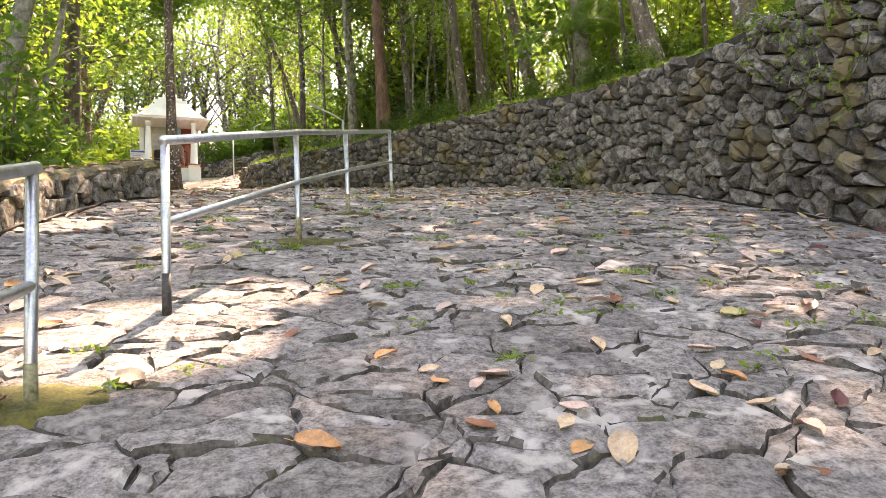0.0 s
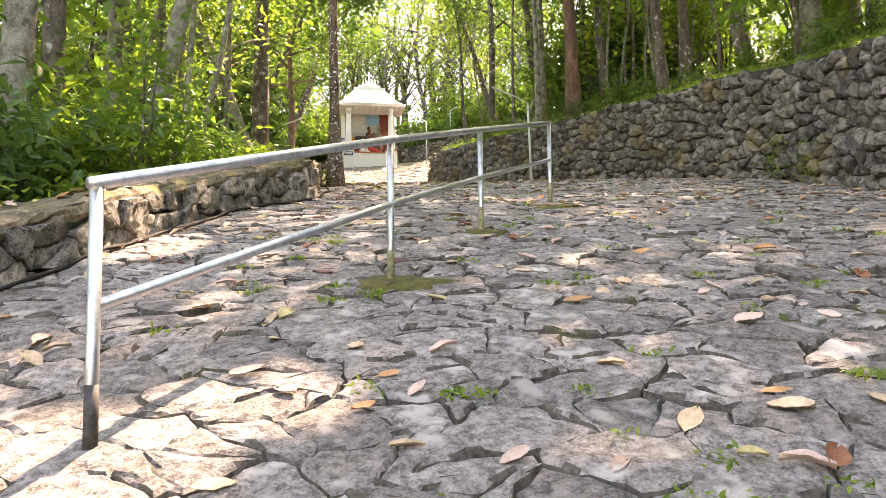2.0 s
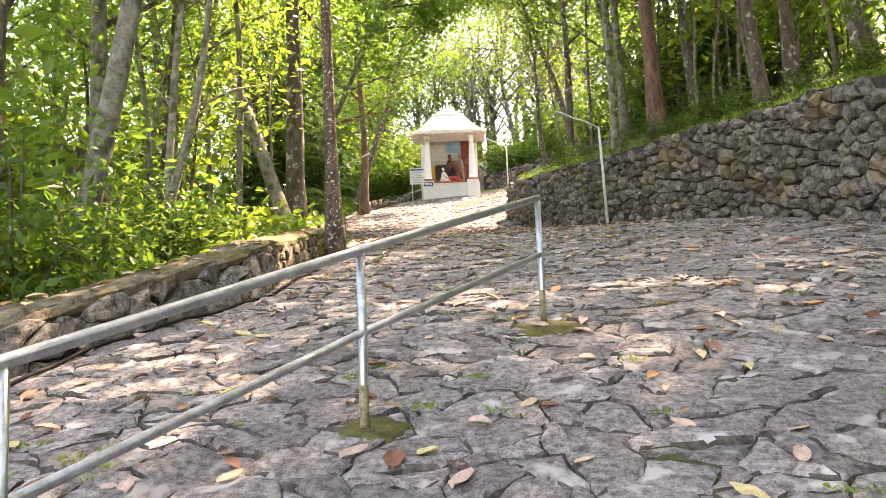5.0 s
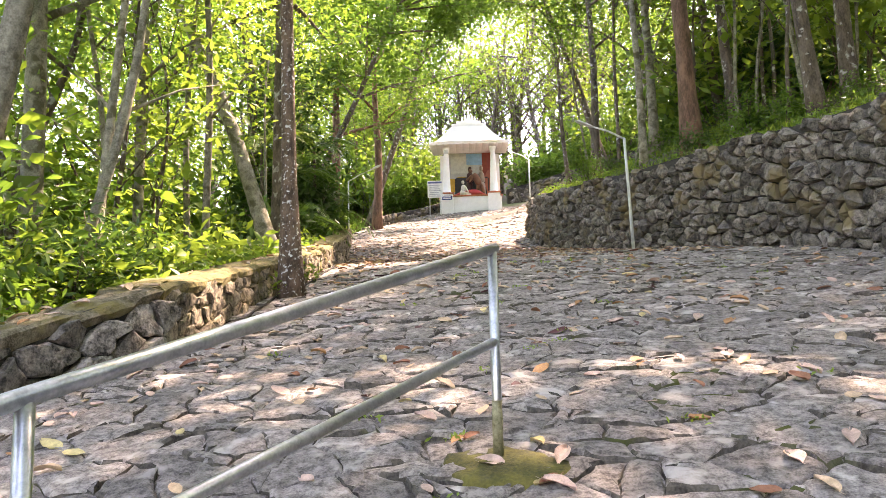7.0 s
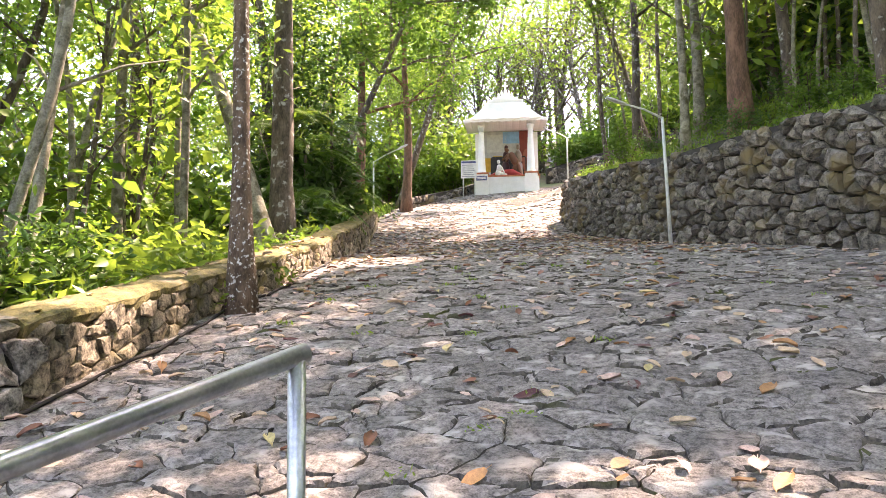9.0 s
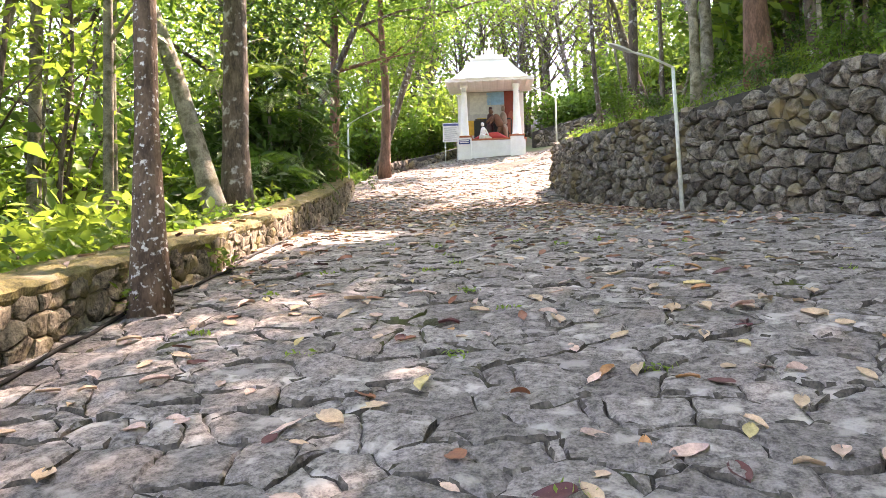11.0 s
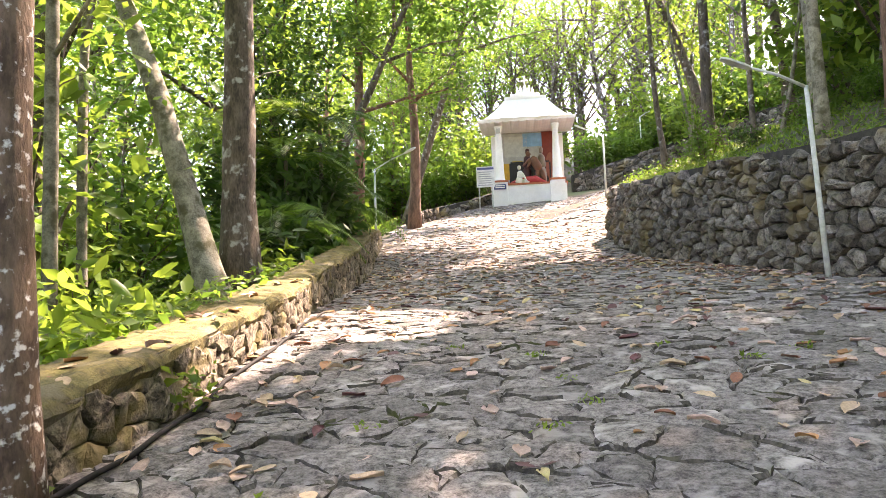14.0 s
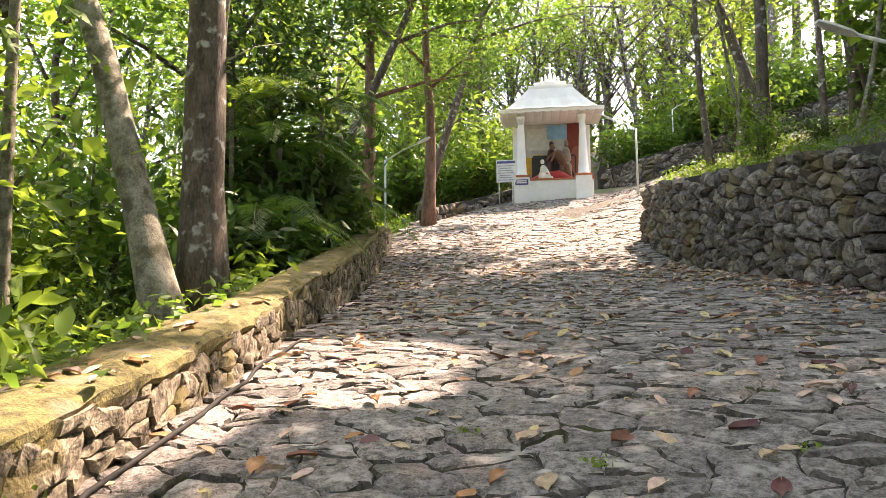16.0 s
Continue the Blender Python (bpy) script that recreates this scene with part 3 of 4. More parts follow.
def shrine():
    z0 = path_z(*SHRINE_AT)
    s = empty("shrine", (*SHRINE_AT, z0), SHRINE_TURN)
    s.scale = (1, 1, 1.07)
    bpy.context.view_layer.update()
    m = s.matrix_world.copy()

    def put(nm, data, mat, lab=""):
        return part(nm, data, mat, s, lab)

    put("plinth", box_bm(3.5, 1.85, 1.2, (0, 1.375, -.28), .02), WHITE)
    # Near-black box painted in for the shade of the gap under the plinth.
    put("plinth_shadow_gap", box_bm(2.1, .1, .3, (0, .42, -.5), .01), CORE, "near-black box standing for the shaded gap under the plinth")
    put("plinth_cap", box_bm(3.62, 1.97, .07, (0, 1.375, .922), .012), TERRACOTTA, "terracotta-red painted band")
    for x in (-1.32, 1.32):
        put("pedestal", box_bm(.68, .68, 1.75, (x, .34, -.75), .015), WHITE)
        put("pedestal_cap", box_bm(.78, .78, .08, (x, .34, .998), .015), TERRACOTTA, "terracotta-red painted cap")
        prof = [(0, .26), (.06, .27), (.1, .22), (.5, .2), (1.4, .165), (2.2, .13), (2.3, .17), (2.4, .19), (2.46, .19)]
        put("column", tube([(x, .34, 1.075 + h) for h, _ in prof], [r for _, r in prof], 20), WHITE)
    for x in (-1.62, 1.62):
        put("back_pillar", box_bm(.24, .24, 2.5, (x, 2.05, .99), .01), WHITE)
    # the painted back wall
    put("back_wall", box_bm(3.1, .12, 2.64, (0, 2.12, .99), .005), paint("mural_dusk", (.42, .43, .4)))
    put("mural_sky", box_bm(1.0, .03, .62, (.3, 2.045, 2.95), .004), paint("mural_blue", (.2, .42, .62)), "painted blue sky")
    put("mural_cloud", box_bm(1.1, .03, .95, (-.55, 2.045, 2.5), .004), paint("mural_cloud_paint", (.5, .52, .46)))
    put("mural_wall", box_bm(.75, .04, 2.56, (1.1, 2.035, 1.05), .004), paint("mural_red", (.2, .035, .02)), "painted red archway wall")
    bm = bmesh.new()
    bmesh.ops.create_circle(bm, cap_ends=True, segments=24, radius=.24)
    bmesh.ops.scale(bm, vec=(1, 2.6, 1), verts=bm.verts)
    bmesh.ops.rotate(bm, matrix=Matrix.Rotation(radians(90), 3, "X"), verts=bm.verts)
    bmesh.ops.translate(bm, vec=(1.1, 2.012, 2.0), verts=bm.verts)
    put("mural_arch", bm, paint("mural_arch_paint", (.3, .1, .06)))
    put("mural_yellow", box_bm(.6, .03, .75, (-1.2, 2.045, 1.45), .004), paint("mural_ochre", (.65, .36, .04)), "painted yellow wall")
    put("mural_crowd", box_bm(.55, .03, .8, (-.5, 2.035, 1.5), .03), paint("mural_gold", (.5, .33, .06)))
    put("mural_dark", box_bm(2.0, .03, 1.25, (.1, 2.028, 1.0), .06), paint("mural_shadow", (.03, .028, .03)))
    # roof: scalloped eave slab, a tiled pyramid in tiers, a carved crest
    vs, fs = [], []
    W, D0, D1, n = 2.25, -.1, 2.4, 48
    front = []
    for i in range(n + 1):
        x = -W + 2 * W * i / n
        front.append((x, .045 * abs(math.sin(math.pi * i / 4))))
    for x, dz in front:
        vs += [(x, D0, 3.66 - dz), (x, D0, 3.78), (x * .97, D1, 3.78), (x * .97, D1, 3.64)]
    for i in range(n):
        a = i * 4
        for k in range(4):
            fs.append((a + k, a + (k + 1) % 4, a + 4 + (k + 1) % 4, a + 4 + k))
    fs += [(3, 2, 1, 0), (n * 4, n * 4 + 1, n * 4 + 2, n * 4 + 3)]
    put("eave", (vs, fs), WHITE, "white eave slab with a scalloped edge")
    vs, fs = [], []
    rings = [(1.95, 1.25, 3.782), (1.82, 1.17, 3.86), (1.4, .92, 4.25), (.98, .66, 4.72)]
    k = 32
    for a, b, z in rings:
        for i in range(k):
            side, q = divmod(i, k // 4)
            f = q / (k // 4) * 2 - 1
            x, y = ((f, -1), (1, f), (-f, 1), (-1, -f))[side]
            vs.append((a * x, 1.08 + b * y, z - (.03 if i % 2 and z < 4.6 else 0)))
    for r in range(len(rings) - 1):
        fs += [(r * k + i, r * k + (i + 1) % k, (r + 1) * k + (i + 1) % k, (r + 1) * k + i) for i in range(k)]
    fs += [tuple(range(k - 1, -1, -1)), tuple(3 * k + i for i in range(k))]
    put("roof", (vs, fs), WHITE, "white-painted tiled pyramid roof")
    put("roof_tier", box_bm(1.95, 1.3, .17, (0, 1.08, 4.7), .02), WHITE)
    put("roof_tier", box_bm(1.4, .9, .2, (0, 1.08, 4.86), .02), WHITE)
    crest = [(-.36, .34), (-.2, .46), (.2, .46), (.36, .34)]
    for x, h in crest:
        prof = [(0, .08), (.1, .1), (.2, .05), (h * .7, .07), (h, .02)]
        put("crest_knob", tube([(x, 1.0, 5.05 + q) for q, _ in prof], [r for _, r in prof], 10), WHITE)
    put("crest", tube([(0, 1.0, 5.05), (0, 1.0, 5.2), (0, 1.0, 5.35), (0, 1.0, 5.5)], [.22, .16, .09, .07], 12), WHITE)
    put("crest_cross", join(tube([(0, 1.0, 5.45), (0, 1.0, 5.95)], [.04, .04], 8), tube([(-.17, 1.0, 5.75), (.17, 1.0, 5.75)], [.035, .035], 8)), WHITE)
    put("plaque", box_bm(.56, .03, .22, (-1.32, -.015, .68), .005), paint("plaque_blue", (.05, .07, .22)), "dark blue name plaque")
    for i in range(2):
        put("plaque_writing", box_bm(.44, .01, .045, (-1.32, -.034, .74 + .075 * i), 0), WHITE)
    put("number_plate", box_bm(.2, .05, .22, (-1.32, .19, 3.2), .006), paint("plate_grey", (.5, .5, .48)))

    def at(x, y, z):
        return m @ Matrix.Translation((x, y, z))

    red = paint("cloth_red", (.5, .05, .05))
    cl = new("red_cloth", mesh_of("red_cloth", *tube([(-1.0, .75, .02), (-.4, .75, .16), (.3, .8, .2), (.9, .8, .03)], [.05, .22, .2, .05], 10, wobble=.5, seed=4)[:2], red, True))
    cl.matrix_basis = at(0, .2, .99)
    tagged(cl, "crumpled red cloth on the shrine plinth", "cloth")
    statue("kneeling_statue", "white-robed painted statue kneeling on the plinth", [((-.55, 0, 0), (-.4, 0, .35), .2, .2), ((-.4, 0, .3), (-.42, -.05, .72), .2, .15), ((-.44, -.06, .78), (-.46, -.08, 1.0), .1, .1), ((-.3, -.1, .6), (-.05, -.25, .12), .07, .05), ((-.4, 0, .12), (.1, .1, .1), .18, .1)], paint("robe_white", (.75, .74, .7)), at(-.05, .75, 1.0) @ Matrix.Scale(.82, 4))
    statue("bending_statue", "brown-clad painted statue bending over the kneeling one", [((.75, .1, .05), (.55, .1, .7), .09, .13), ((.3, .1, .05), (.45, .1, .7), .08, .13), ((.5, .1, .65), (.15, .05, 1.25), .2, .2), ((.05, .02, 1.3), (-.1, 0, 1.48), .11, .1), ((.15, .05, 1.15), (-.1, -.15, .75), .08, .05), ((.1, .1, 1.2), (-.3, .02, .85), .08, .05)], paint("robe_brown", (.16, .07, .04)), at(.05, 1.0, 1.0))
    statue("standing_statue", "grey-robed painted statue standing at the back", [((.55, 0, 0), (.55, 0, .9), .24, .22), ((.55, 0, .8), (.55, 0, 1.45), .22, .17), ((.55, 0, 1.5), (.55, 0, 1.76), .1, .1)], paint("robe_grey", (.24, .19, .15)), at(.1, 1.5, 1.0))
    statue("dark_statue", "dark-clad painted statue behind the others", [((-.05, 0, 0), (-.05, 0, .9), .24, .2), ((-.05, 0, .8), (0, 0, 1.4), .2, .16), ((0, 0, 1.45), (0, 0, 1.7), .1, .1)], paint("robe_dark", (.05, .012, .015)), at(0, 1.35, 1.0))
    return tagged(s, "white shrine kiosk with columns and a tiered roof", "shrine")


shrine()


def notice_board(x, y):
    z = path_z(x, y)
    b = empty("notice_board", (x, y, z), SHRINE_TURN)
    for px in (-.3, .3):
        part("leg", tube([(px, 0, -.1), (px, 0, 1.7)], [.03, .03], 10), PAINTPOLE, b)
    part("board", box_bm(.82, .04, .95, (0, -.04, 1.0), .008), paint("board_white", (.7, .72, .75)), b)
    part("heading", box_bm(.76, .012, .1, (0, -.066, 1.8), 0), paint("heading_blue", (.08, .1, .25)), b)
    for i in range(7):
        part("writing_line", box_bm(.66 - .08 * (i % 3), .008, .03, (-.02, -.064, 1.08 + .1 * i), 0), paint("ink_grey", (.3, .32, .4)), b)
    return tagged(b, "white notice board on two posts beside the shrine", "notice board")


notice_board(-10.9, 42.2)


# ---------- leaves, crowns, trees ----------
def leaf_mesh(name, centres, size, mat, rng, flat=0.5, aspect=0.45, gaps=None, full=False):
    """Many folded leaves, each of two triangles."""
    c = np.asarray(centres, float)
    if gaps is not None:
        c = c[gaps(c)]
    n = len(c)
    d = rng.normal(size=(n, 3)) * (1, 1, flat)
    d[:, 2] -= .25
    d /= np.linalg.norm(d, axis=1)[:, None]
    up = rng.normal(size=(n, 3)) * .55 + (0, 0, 1)
    s = np.cross(d, up)
    s /= np.linalg.norm(s, axis=1)[:, None] + 1e-9
    u = np.cross(s, d)
    L = size * rng.uniform(.65, 1.35, n)[:, None]
    w = L * aspect * rng.uniform(.8, 1.2, n)[:, None]
    if full:
        v = np.empty((n, 6, 3))
        v[:, 0] = c - d * L * .5
        v[:, 1] = c + s * w * .33 + u * w * .1 - d * L * .24
        v[:, 2] = c + s * w * .42 + u * w * .14 + d * L * .1
        v[:, 3] = c + d * L * .66 - u * w * .16
        v[:, 4] = c - s * w * .42 + u * w * .14 + d * L * .1
        v[:, 5] = c - s * w * .33 + u * w * .1 - d * L * .24
        fan = [[0, 1, 2, 3], [0, 3, 4, 5]]
    else:
        v = np.empty((n, 4, 3))
        v[:, 0] = c - d * L * .5
        v[:, 1] = c + s * w * .5 + u * w * .15 + d * L * .05
        v[:, 2] = c + d * L * .5
        v[:, 3] = c - s * w * .5 + u * w * .15 + d * L * .05
        fan = [[0, 1, 2], [0, 2, 3]]
    q, m = v.shape[1], len(fan[0])
    me = bpy.data.meshes.new(name)
    me.vertices.add(q * n), me.loops.add(2 * m * n), me.polygons.add(2 * n)
    me.vertices.foreach_set("co", v.reshape(-1))
    k = np.arange(n)[:, None] * q
    me.loops.foreach_set("vertex_index", np.concatenate([k + [fan[0]], k + [fan[1]]], 1).reshape(-1).astype(np.int32))
    me.polygons.foreach_set("loop_start", np.arange(0, 2 * m * n, m, dtype=np.int32))
    me.update(calc_edges=True)
    me.materials.append(mat)
    return me


def clumps(rng, centres, per, spread):
    c = np.repeat(np.asarray(centres, float), per, 0)
    return c + rng.normal(size=c.shape) * spread


SUN_GAPS = [(-.8, 1.1, .75, .75), (-.3, 1.9, .5, .35), (-2.7, 5.1, .7, .7), (-4.7, 18.6, 1.5, 1.1), (-3.6, 17.6, .6, .5), (2.1, 9.7, .9, .35), (3.0, 9.3, .4, .3),
            (-4.3, 29.3, 1.5, .5), (-9.9, 38.0, 2.6, 1.0), (-6.2, 39.8, 1.3, .6), (-8.8, 44.5, 3.2, 3.2), (-9.8, 41.6, 3.2, 2.6), (-3.2, 10.6, .5, .7), (-4.4, 15.9, .5, 1.6)]


def lets_shade(c):
    """Which leaves stay: crowns have holes cut where the sun is to reach the slope."""
    z = np.full(len(c), 3.0)
    for _ in range(3):
        k = (c[:, 2] - z) / SUN_DIR.z
        gx, gy = c[:, 0] - SUN_DIR.x * k, c[:, 1] - SUN_DIR.y * k
        z = np.interp(gy - .08 * gx, PROFILE_V, PROFILE_Z)
    ok = np.ones(len(c), bool)
    for x, y, a, b in SUN_GAPS:
        ok &= ((gx - x) / a) ** 2 + ((gy - y) / b) ** 2 > 1
    return ok


def trunk_points(x, y, z, h, lean, bend, rnd, n=9):
    pts = []
    for i in range(n):
        k = i / (n - 1)
        pts.append(Vector((x + lean[0] * h * k + bend * math.sin(k * 7 + x) * k, y + lean[1] * h * k + bend * math.cos(k * 5 + y) * k, z - .25 + (h + .25) * k)))
    return pts


def tree(x, y, h, r, label, bark, lean=(0, 0), bend=.12, crown=(3.2, 2.6), leaves=4200, leaf=.2, mat=None, seed=0, limbs=6, crown_at=.72, z=None, flare=1.5):
    """A tree of its own: tapered trunk with root flare, limbs, and a crown of leaf sprays at the limbs' ends."""
    rnd, rng = random.Random(seed), np.random.default_rng(seed)
    z = ground_z(x, y) if z is None else z
    t = empty("tree", (x, y, z))
    inv = t.matrix_world.inverted()
    pts = trunk_points(x, y, z, h, lean, bend, rnd, 14)
    rad = [r * (flare if i == 0 else (1 + (flare - 1) * .35 if i == 1 else 1)) * (1 - .75 * max(0, (i / 13)) ** 1.3) for i in range(14)]
    tr = part("trunk", tube(pts, rad, 14, wobble=.12, seed=seed), bark, t)
    tr.matrix_parent_inverse = inv
    tips = []
    arms = []
    for i in range(limbs):
        k = crown_at - .22 + (.42 * i / max(1, limbs - 1))
        a = pts[min(12, int(k * 13))]
        w = 2 * math.pi * (i * .38 + rnd.random() * .3)
        reach = crown[0] * (.55 + .45 * rnd.random())
        rise = crown[1] * (.2 + .6 * rnd.random())
        mid = a + Vector((math.cos(w) * reach * .5, math.sin(w) * reach * .5, rise * .6))
        tip = a + Vector((math.cos(w) * reach, math.sin(w) * reach, rise))
        arms.append(tube([a, mid, tip], [r * .38, r * .22, r * .06], 7, wobble=.1, seed=i))
        for k in (.45, .7, .85, 1.0):
            q = a.lerp(mid, k * 2) if k < .5 else mid.lerp(tip, k * 2 - 1)
            tips += [q + Vector((rnd.gauss(0, .5), rnd.gauss(0, .5), rnd.gauss(.2, .4))) for _ in range(2)]
    for a in arms:
        part("limb", a, bark, t).matrix_parent_inverse = inv
    top = pts[-1]
    for _ in range(int(limbs * 5)):
        w, q = rnd.random() * 6.283, math.sqrt(rnd.random())
        tips.append(top + Vector((crown[0] * q * math.cos(w), crown[0] * q * math.sin(w), -crown[1] * .5 + crown[1] * rnd.random() * 1.2)))
    per = max(6, leaves // len(tips))
    me = leaf_mesh("crown", clumps(rng, tips, per, .42), leaf, mat or LEAF_A, rng, gaps=lets_shade)
    cr = new("crown", me)
    cr.parent, cr.matrix_parent_inverse = t, inv
    return tagged(t, label, "tree")


# trees along the walk
tree(-3.02, 13.0, 12, .108, "slim dark tree with white lichen spots at the path's edge", BARK_SPOT, (-.012, 0), .05, (4.4, 2.8), 6000, .24, LEAF_A, 1, 8, .8, path_z(-3.02, 13.0), 2.0)
tree(-7.3, 20.0, 13, .27, "thick grey tree trunk with pale lichen behind the low wall", BARK, (0, 0), .05, (4.6, 3), 6000, .18, LEAF_A, 2, 8, .8)
tree(-6.85, 19.1, 11, .19, "pale leaning tree trunk behind the low wall", BARK_PALE, (-.42, .05), .3, (3.5, 3), 4500, .17, LEAF_B, 3, 6, .8)
tree(-8.85, 16.8, 11, .12, "slender pale-grey tree among undergrowth", BARK_PALE, (0, 0), .06, (3, 3), 4000, .16, LEAF_B, 4, 6, .75)
tree(-8.0, 13.4, 12, .2, "mottled grey tree standing below the path", BARK_PALE, (-.01, 0), .08, (3.6, 3), 4500, .17, LEAF_B, 5, 6, .75)
tree(-10.0, 14.8, 8, .14, "forked crooked tree below the path", BARK, (.1, 0), .5, (3, 2.5), 3500, .17, LEAF_A, 6, 6, .6)
tree(-12.45, 37.7, 11, .22, "reddish crooked tree at the path's edge", BARK_RED, (.02, 0), .22, (3.5, 3), 4000, .2, LEAF_B, 7, 6, .75, 8.25)
tree(-12.75, 33.4, 11, .24, "red-brown crooked tree behind the low wall", BARK_RED, (.05, 0), .25, (3.5, 3), 4000, .2, LEAF_A, 8, 6, .75)
tree(2.35, 24.4, 13, .24, "straight red-brown tree behind the stone wall", BARK_RED, (-.02, 0), .05, (4.6, 3), 7000, .26, LEAF_A, 9, 8, .72)
tree(-.9, 31.5, 11, .16, "dark slender tree on the bank above the wall", BARK, (0, 0), .12, (3.6, 3), 4500, .18, LEAF_A, 10, 7, .7)
tree(1.3, 27.2, 11, .15, "pale slender tree on the bank above the wall", BARK_PALE, (0, 0), .12, (3.4, 3), 4500, .18, LEAF_B, 11, 7, .7)
tree(-2.2, 33.4, 9, .09, "thin leaning sapling on the bank", BARK, (-.08, 0), .2, (2.6, 2.6), 3200, .16, LEAF_B, 12, 6, .65)
tree(7.4, 16.5, 12, .22, "stout tree on the bank above the stone wall", BARK_PALE, (-.03, 0), .1, (4.6, 3), 3800, .18, LEAF_B, 13, 8, .72)
# three trees with crowns out of view, added to shade the lower slope
tree(7.8, 9.0, 12, .2, "added shade tree leaning out over the paved slope", BARK, (-.12, .02), .15, (5.2, 2.6), 8500, .3, LEAF_A, 14, 9, .78)
tree(8.0, 2.0, 12, .2, "added shade tree leaning out over the paved slope", BARK, (-.16, .05), .15, (5.2, 2.6), 8500, .3, LEAF_A, 15, 9, .78)
tree(-5.2, 6.5, 12, .2, "tall added shade tree standing below the path", BARK_PALE, (.05, .02), .15, (4.6, 3), 3500, .2, LEAF_A, 16, 8, .8)
tree(4.8, 20.8, 12, .16, "slender tree on the bank above the stone wall", BARK, (-.08, 0), .12, (4.6, 3), 3800, .26, LEAF_A, 17, 8, .74)


# four more added for shade, their wide crowns above the view
tree(7.6, 12.4, 12, .2, "added shade tree leaning out over the paved slope", BARK, (-.2, 0), .15, (5.6, 2.4), 10000, .3, LEAF_A, 18, 10, .82)
tree(7.4, 6.0, 12, .18, "added shade tree leaning out over the paved slope", BARK, (-.22, 0), .15, (5.6, 2.4), 10000, .3, LEAF_A, 19, 10, .82)
tree(-5.7, 10.0, 12, .17, "tall added shade tree standing below the path", BARK_PALE, (.22, .03), .15, (5.6, 2.4), 8500, .3, LEAF_A, 20, 10, .84)
tree(7.0, 20.0, 12, .2, "added shade tree on the bank leaning towards the slope", BARK, (-.22, 0), .15, (5.4, 2.6), 4200, .28, LEAF_A, 21, 10, .8)
tree(3.4, 28.2, 10, .16, "dense dark tree on the bank above the wall", BARK, (-.1, 0), .15, (4.2, 4), 5500, .18, LEAF_B, 22, 9, .62)
tree(1.2, 33.0, 10, .15, "dense dark tree on the bank above the wall", BARK, (-.06, 0), .2, (3.8, 4), 5000, .18, LEAF_A, 23, 9, .6)
tree(5.5, 33.5, 11, .18, "dense dark tree on the bank above the wall", BARK, (-.06, 0), .2, (4.2, 4.5), 8000, .2, LEAF_A, 24, 9, .6)
# two added so that unseen crowns keep sun off the upper path
tree(-14.2, 40.5, 12, .2, "tall added shade tree leaning over the path before the shrine", BARK, (.36, -.02), .15, (5.4, 2.6), 9000, .28, LEAF_A, 25, 11, .84)
tree(-.6, 33.2, 12, .16, "slender added shade tree leaning from the bank over the path", BARK, (-.3, .28), .15, (5.2, 2.6), 9000, .28, LEAF_A, 26, 11, .84)

tree(1.1, 24.3, 11, .1, "slender grey tree just behind the stone wall", BARK_PALE, (-.01, 0), .1, (3.6, 2.6), 4200, .2, LEAF_A, 27, 7, .72)
tree(3.6, 25.6, 11, .16, "dark dense tree on the bank above the stone wall", BARK, (-.06, .02), .25, (4.0, 3.4), 6500, .22, LEAF_D, 28, 11, .62)
tree(4.6, 30.2, 11, .17, "dark dense tree on the bank above the stone wall", BARK, (-.12, .0), .3, (4.0, 4.2), 7500, .22, LEAF_D, 29, 11, .56)
tree(5.8, 22.6, 11, .18, "dark dense tree on the bank above the stone wall", BARK, (-.04, .0), .25, (3.4, 3.4), 4500, .24, LEAF_D, 30, 11, .66)
# two added with overhead crowns out of view, to shade the path between
tree(2.6, 31.0, 12, .17, "slender added shade tree leaning from the bank over the path", BARK, (-.36, .16), .15, (4.8, 2.6), 9000, .28, LEAF_A, 32, 11, .84)
tree(-14.4, 30.6, 12, .18, "tall added shade tree leaning over the path from below the low wall", BARK, (.5, .14), .15, (4.8, 2.6), 9000, .28, LEAF_A, 33, 11, .86)
tree(-11.4, 27.0, 8, .12, "dark leafy tree standing among the palms", BARK, (-.03, .0), .25, (1.7, 4.0), 5000, .24, LEAF_D, 31, 10, .42)


def saplings():
    """Slender pale stems that stand close together among the trees."""
    rnd = random.Random(63)
    models = [tree(-17 - i, 47 + i, 8 + i, .045 + .012 * i, "slender pale sapling with sparse leaves", (BARK_PALE, BARK, BARK_PALE)[i], (.05, 0), .35, (1.8, 2.6), 700, .16, LEAF_B, 120 + i, 5, .6, None, 1.15) for i in range(3)]
    for i in range(44):
        if i < 24:
            y = rnd.uniform(7, 30)
            x = left_x(y) - 2.2 - rnd.expovariate(.2)
        else:
            y = rnd.uniform(20, 36)
            x = right_x(min(y, 33)) + 1.6 + rnd.expovariate(.25)
        c = copy_thing(rnd.choice(models), pose(x, y, ground_z(x, y), rnd.gauss(0, 5), rnd.gauss(0, 5), rnd.uniform(0, 360)))
        k = rnd.uniform(.8, 1.2)
        c.scale = (k, k, k)
        tagged(c, group="saplings")


saplings()


def shades_gap(x, y, up=9.0, reach=3.6):
    """Whether a tall tree here would close one of the openings that the sun falls through."""
    hit = False
    for h in (up - 4, up, up + 4):
        gx, gy = x - SUN_DIR.x / SUN_DIR.z * h, y - SUN_DIR.y / SUN_DIR.z * h
        hit |= any(math.hypot(gx - a, gy - b) < reach + max(c, d) for a, b, c, d in SUN_GAPS)
    return hit


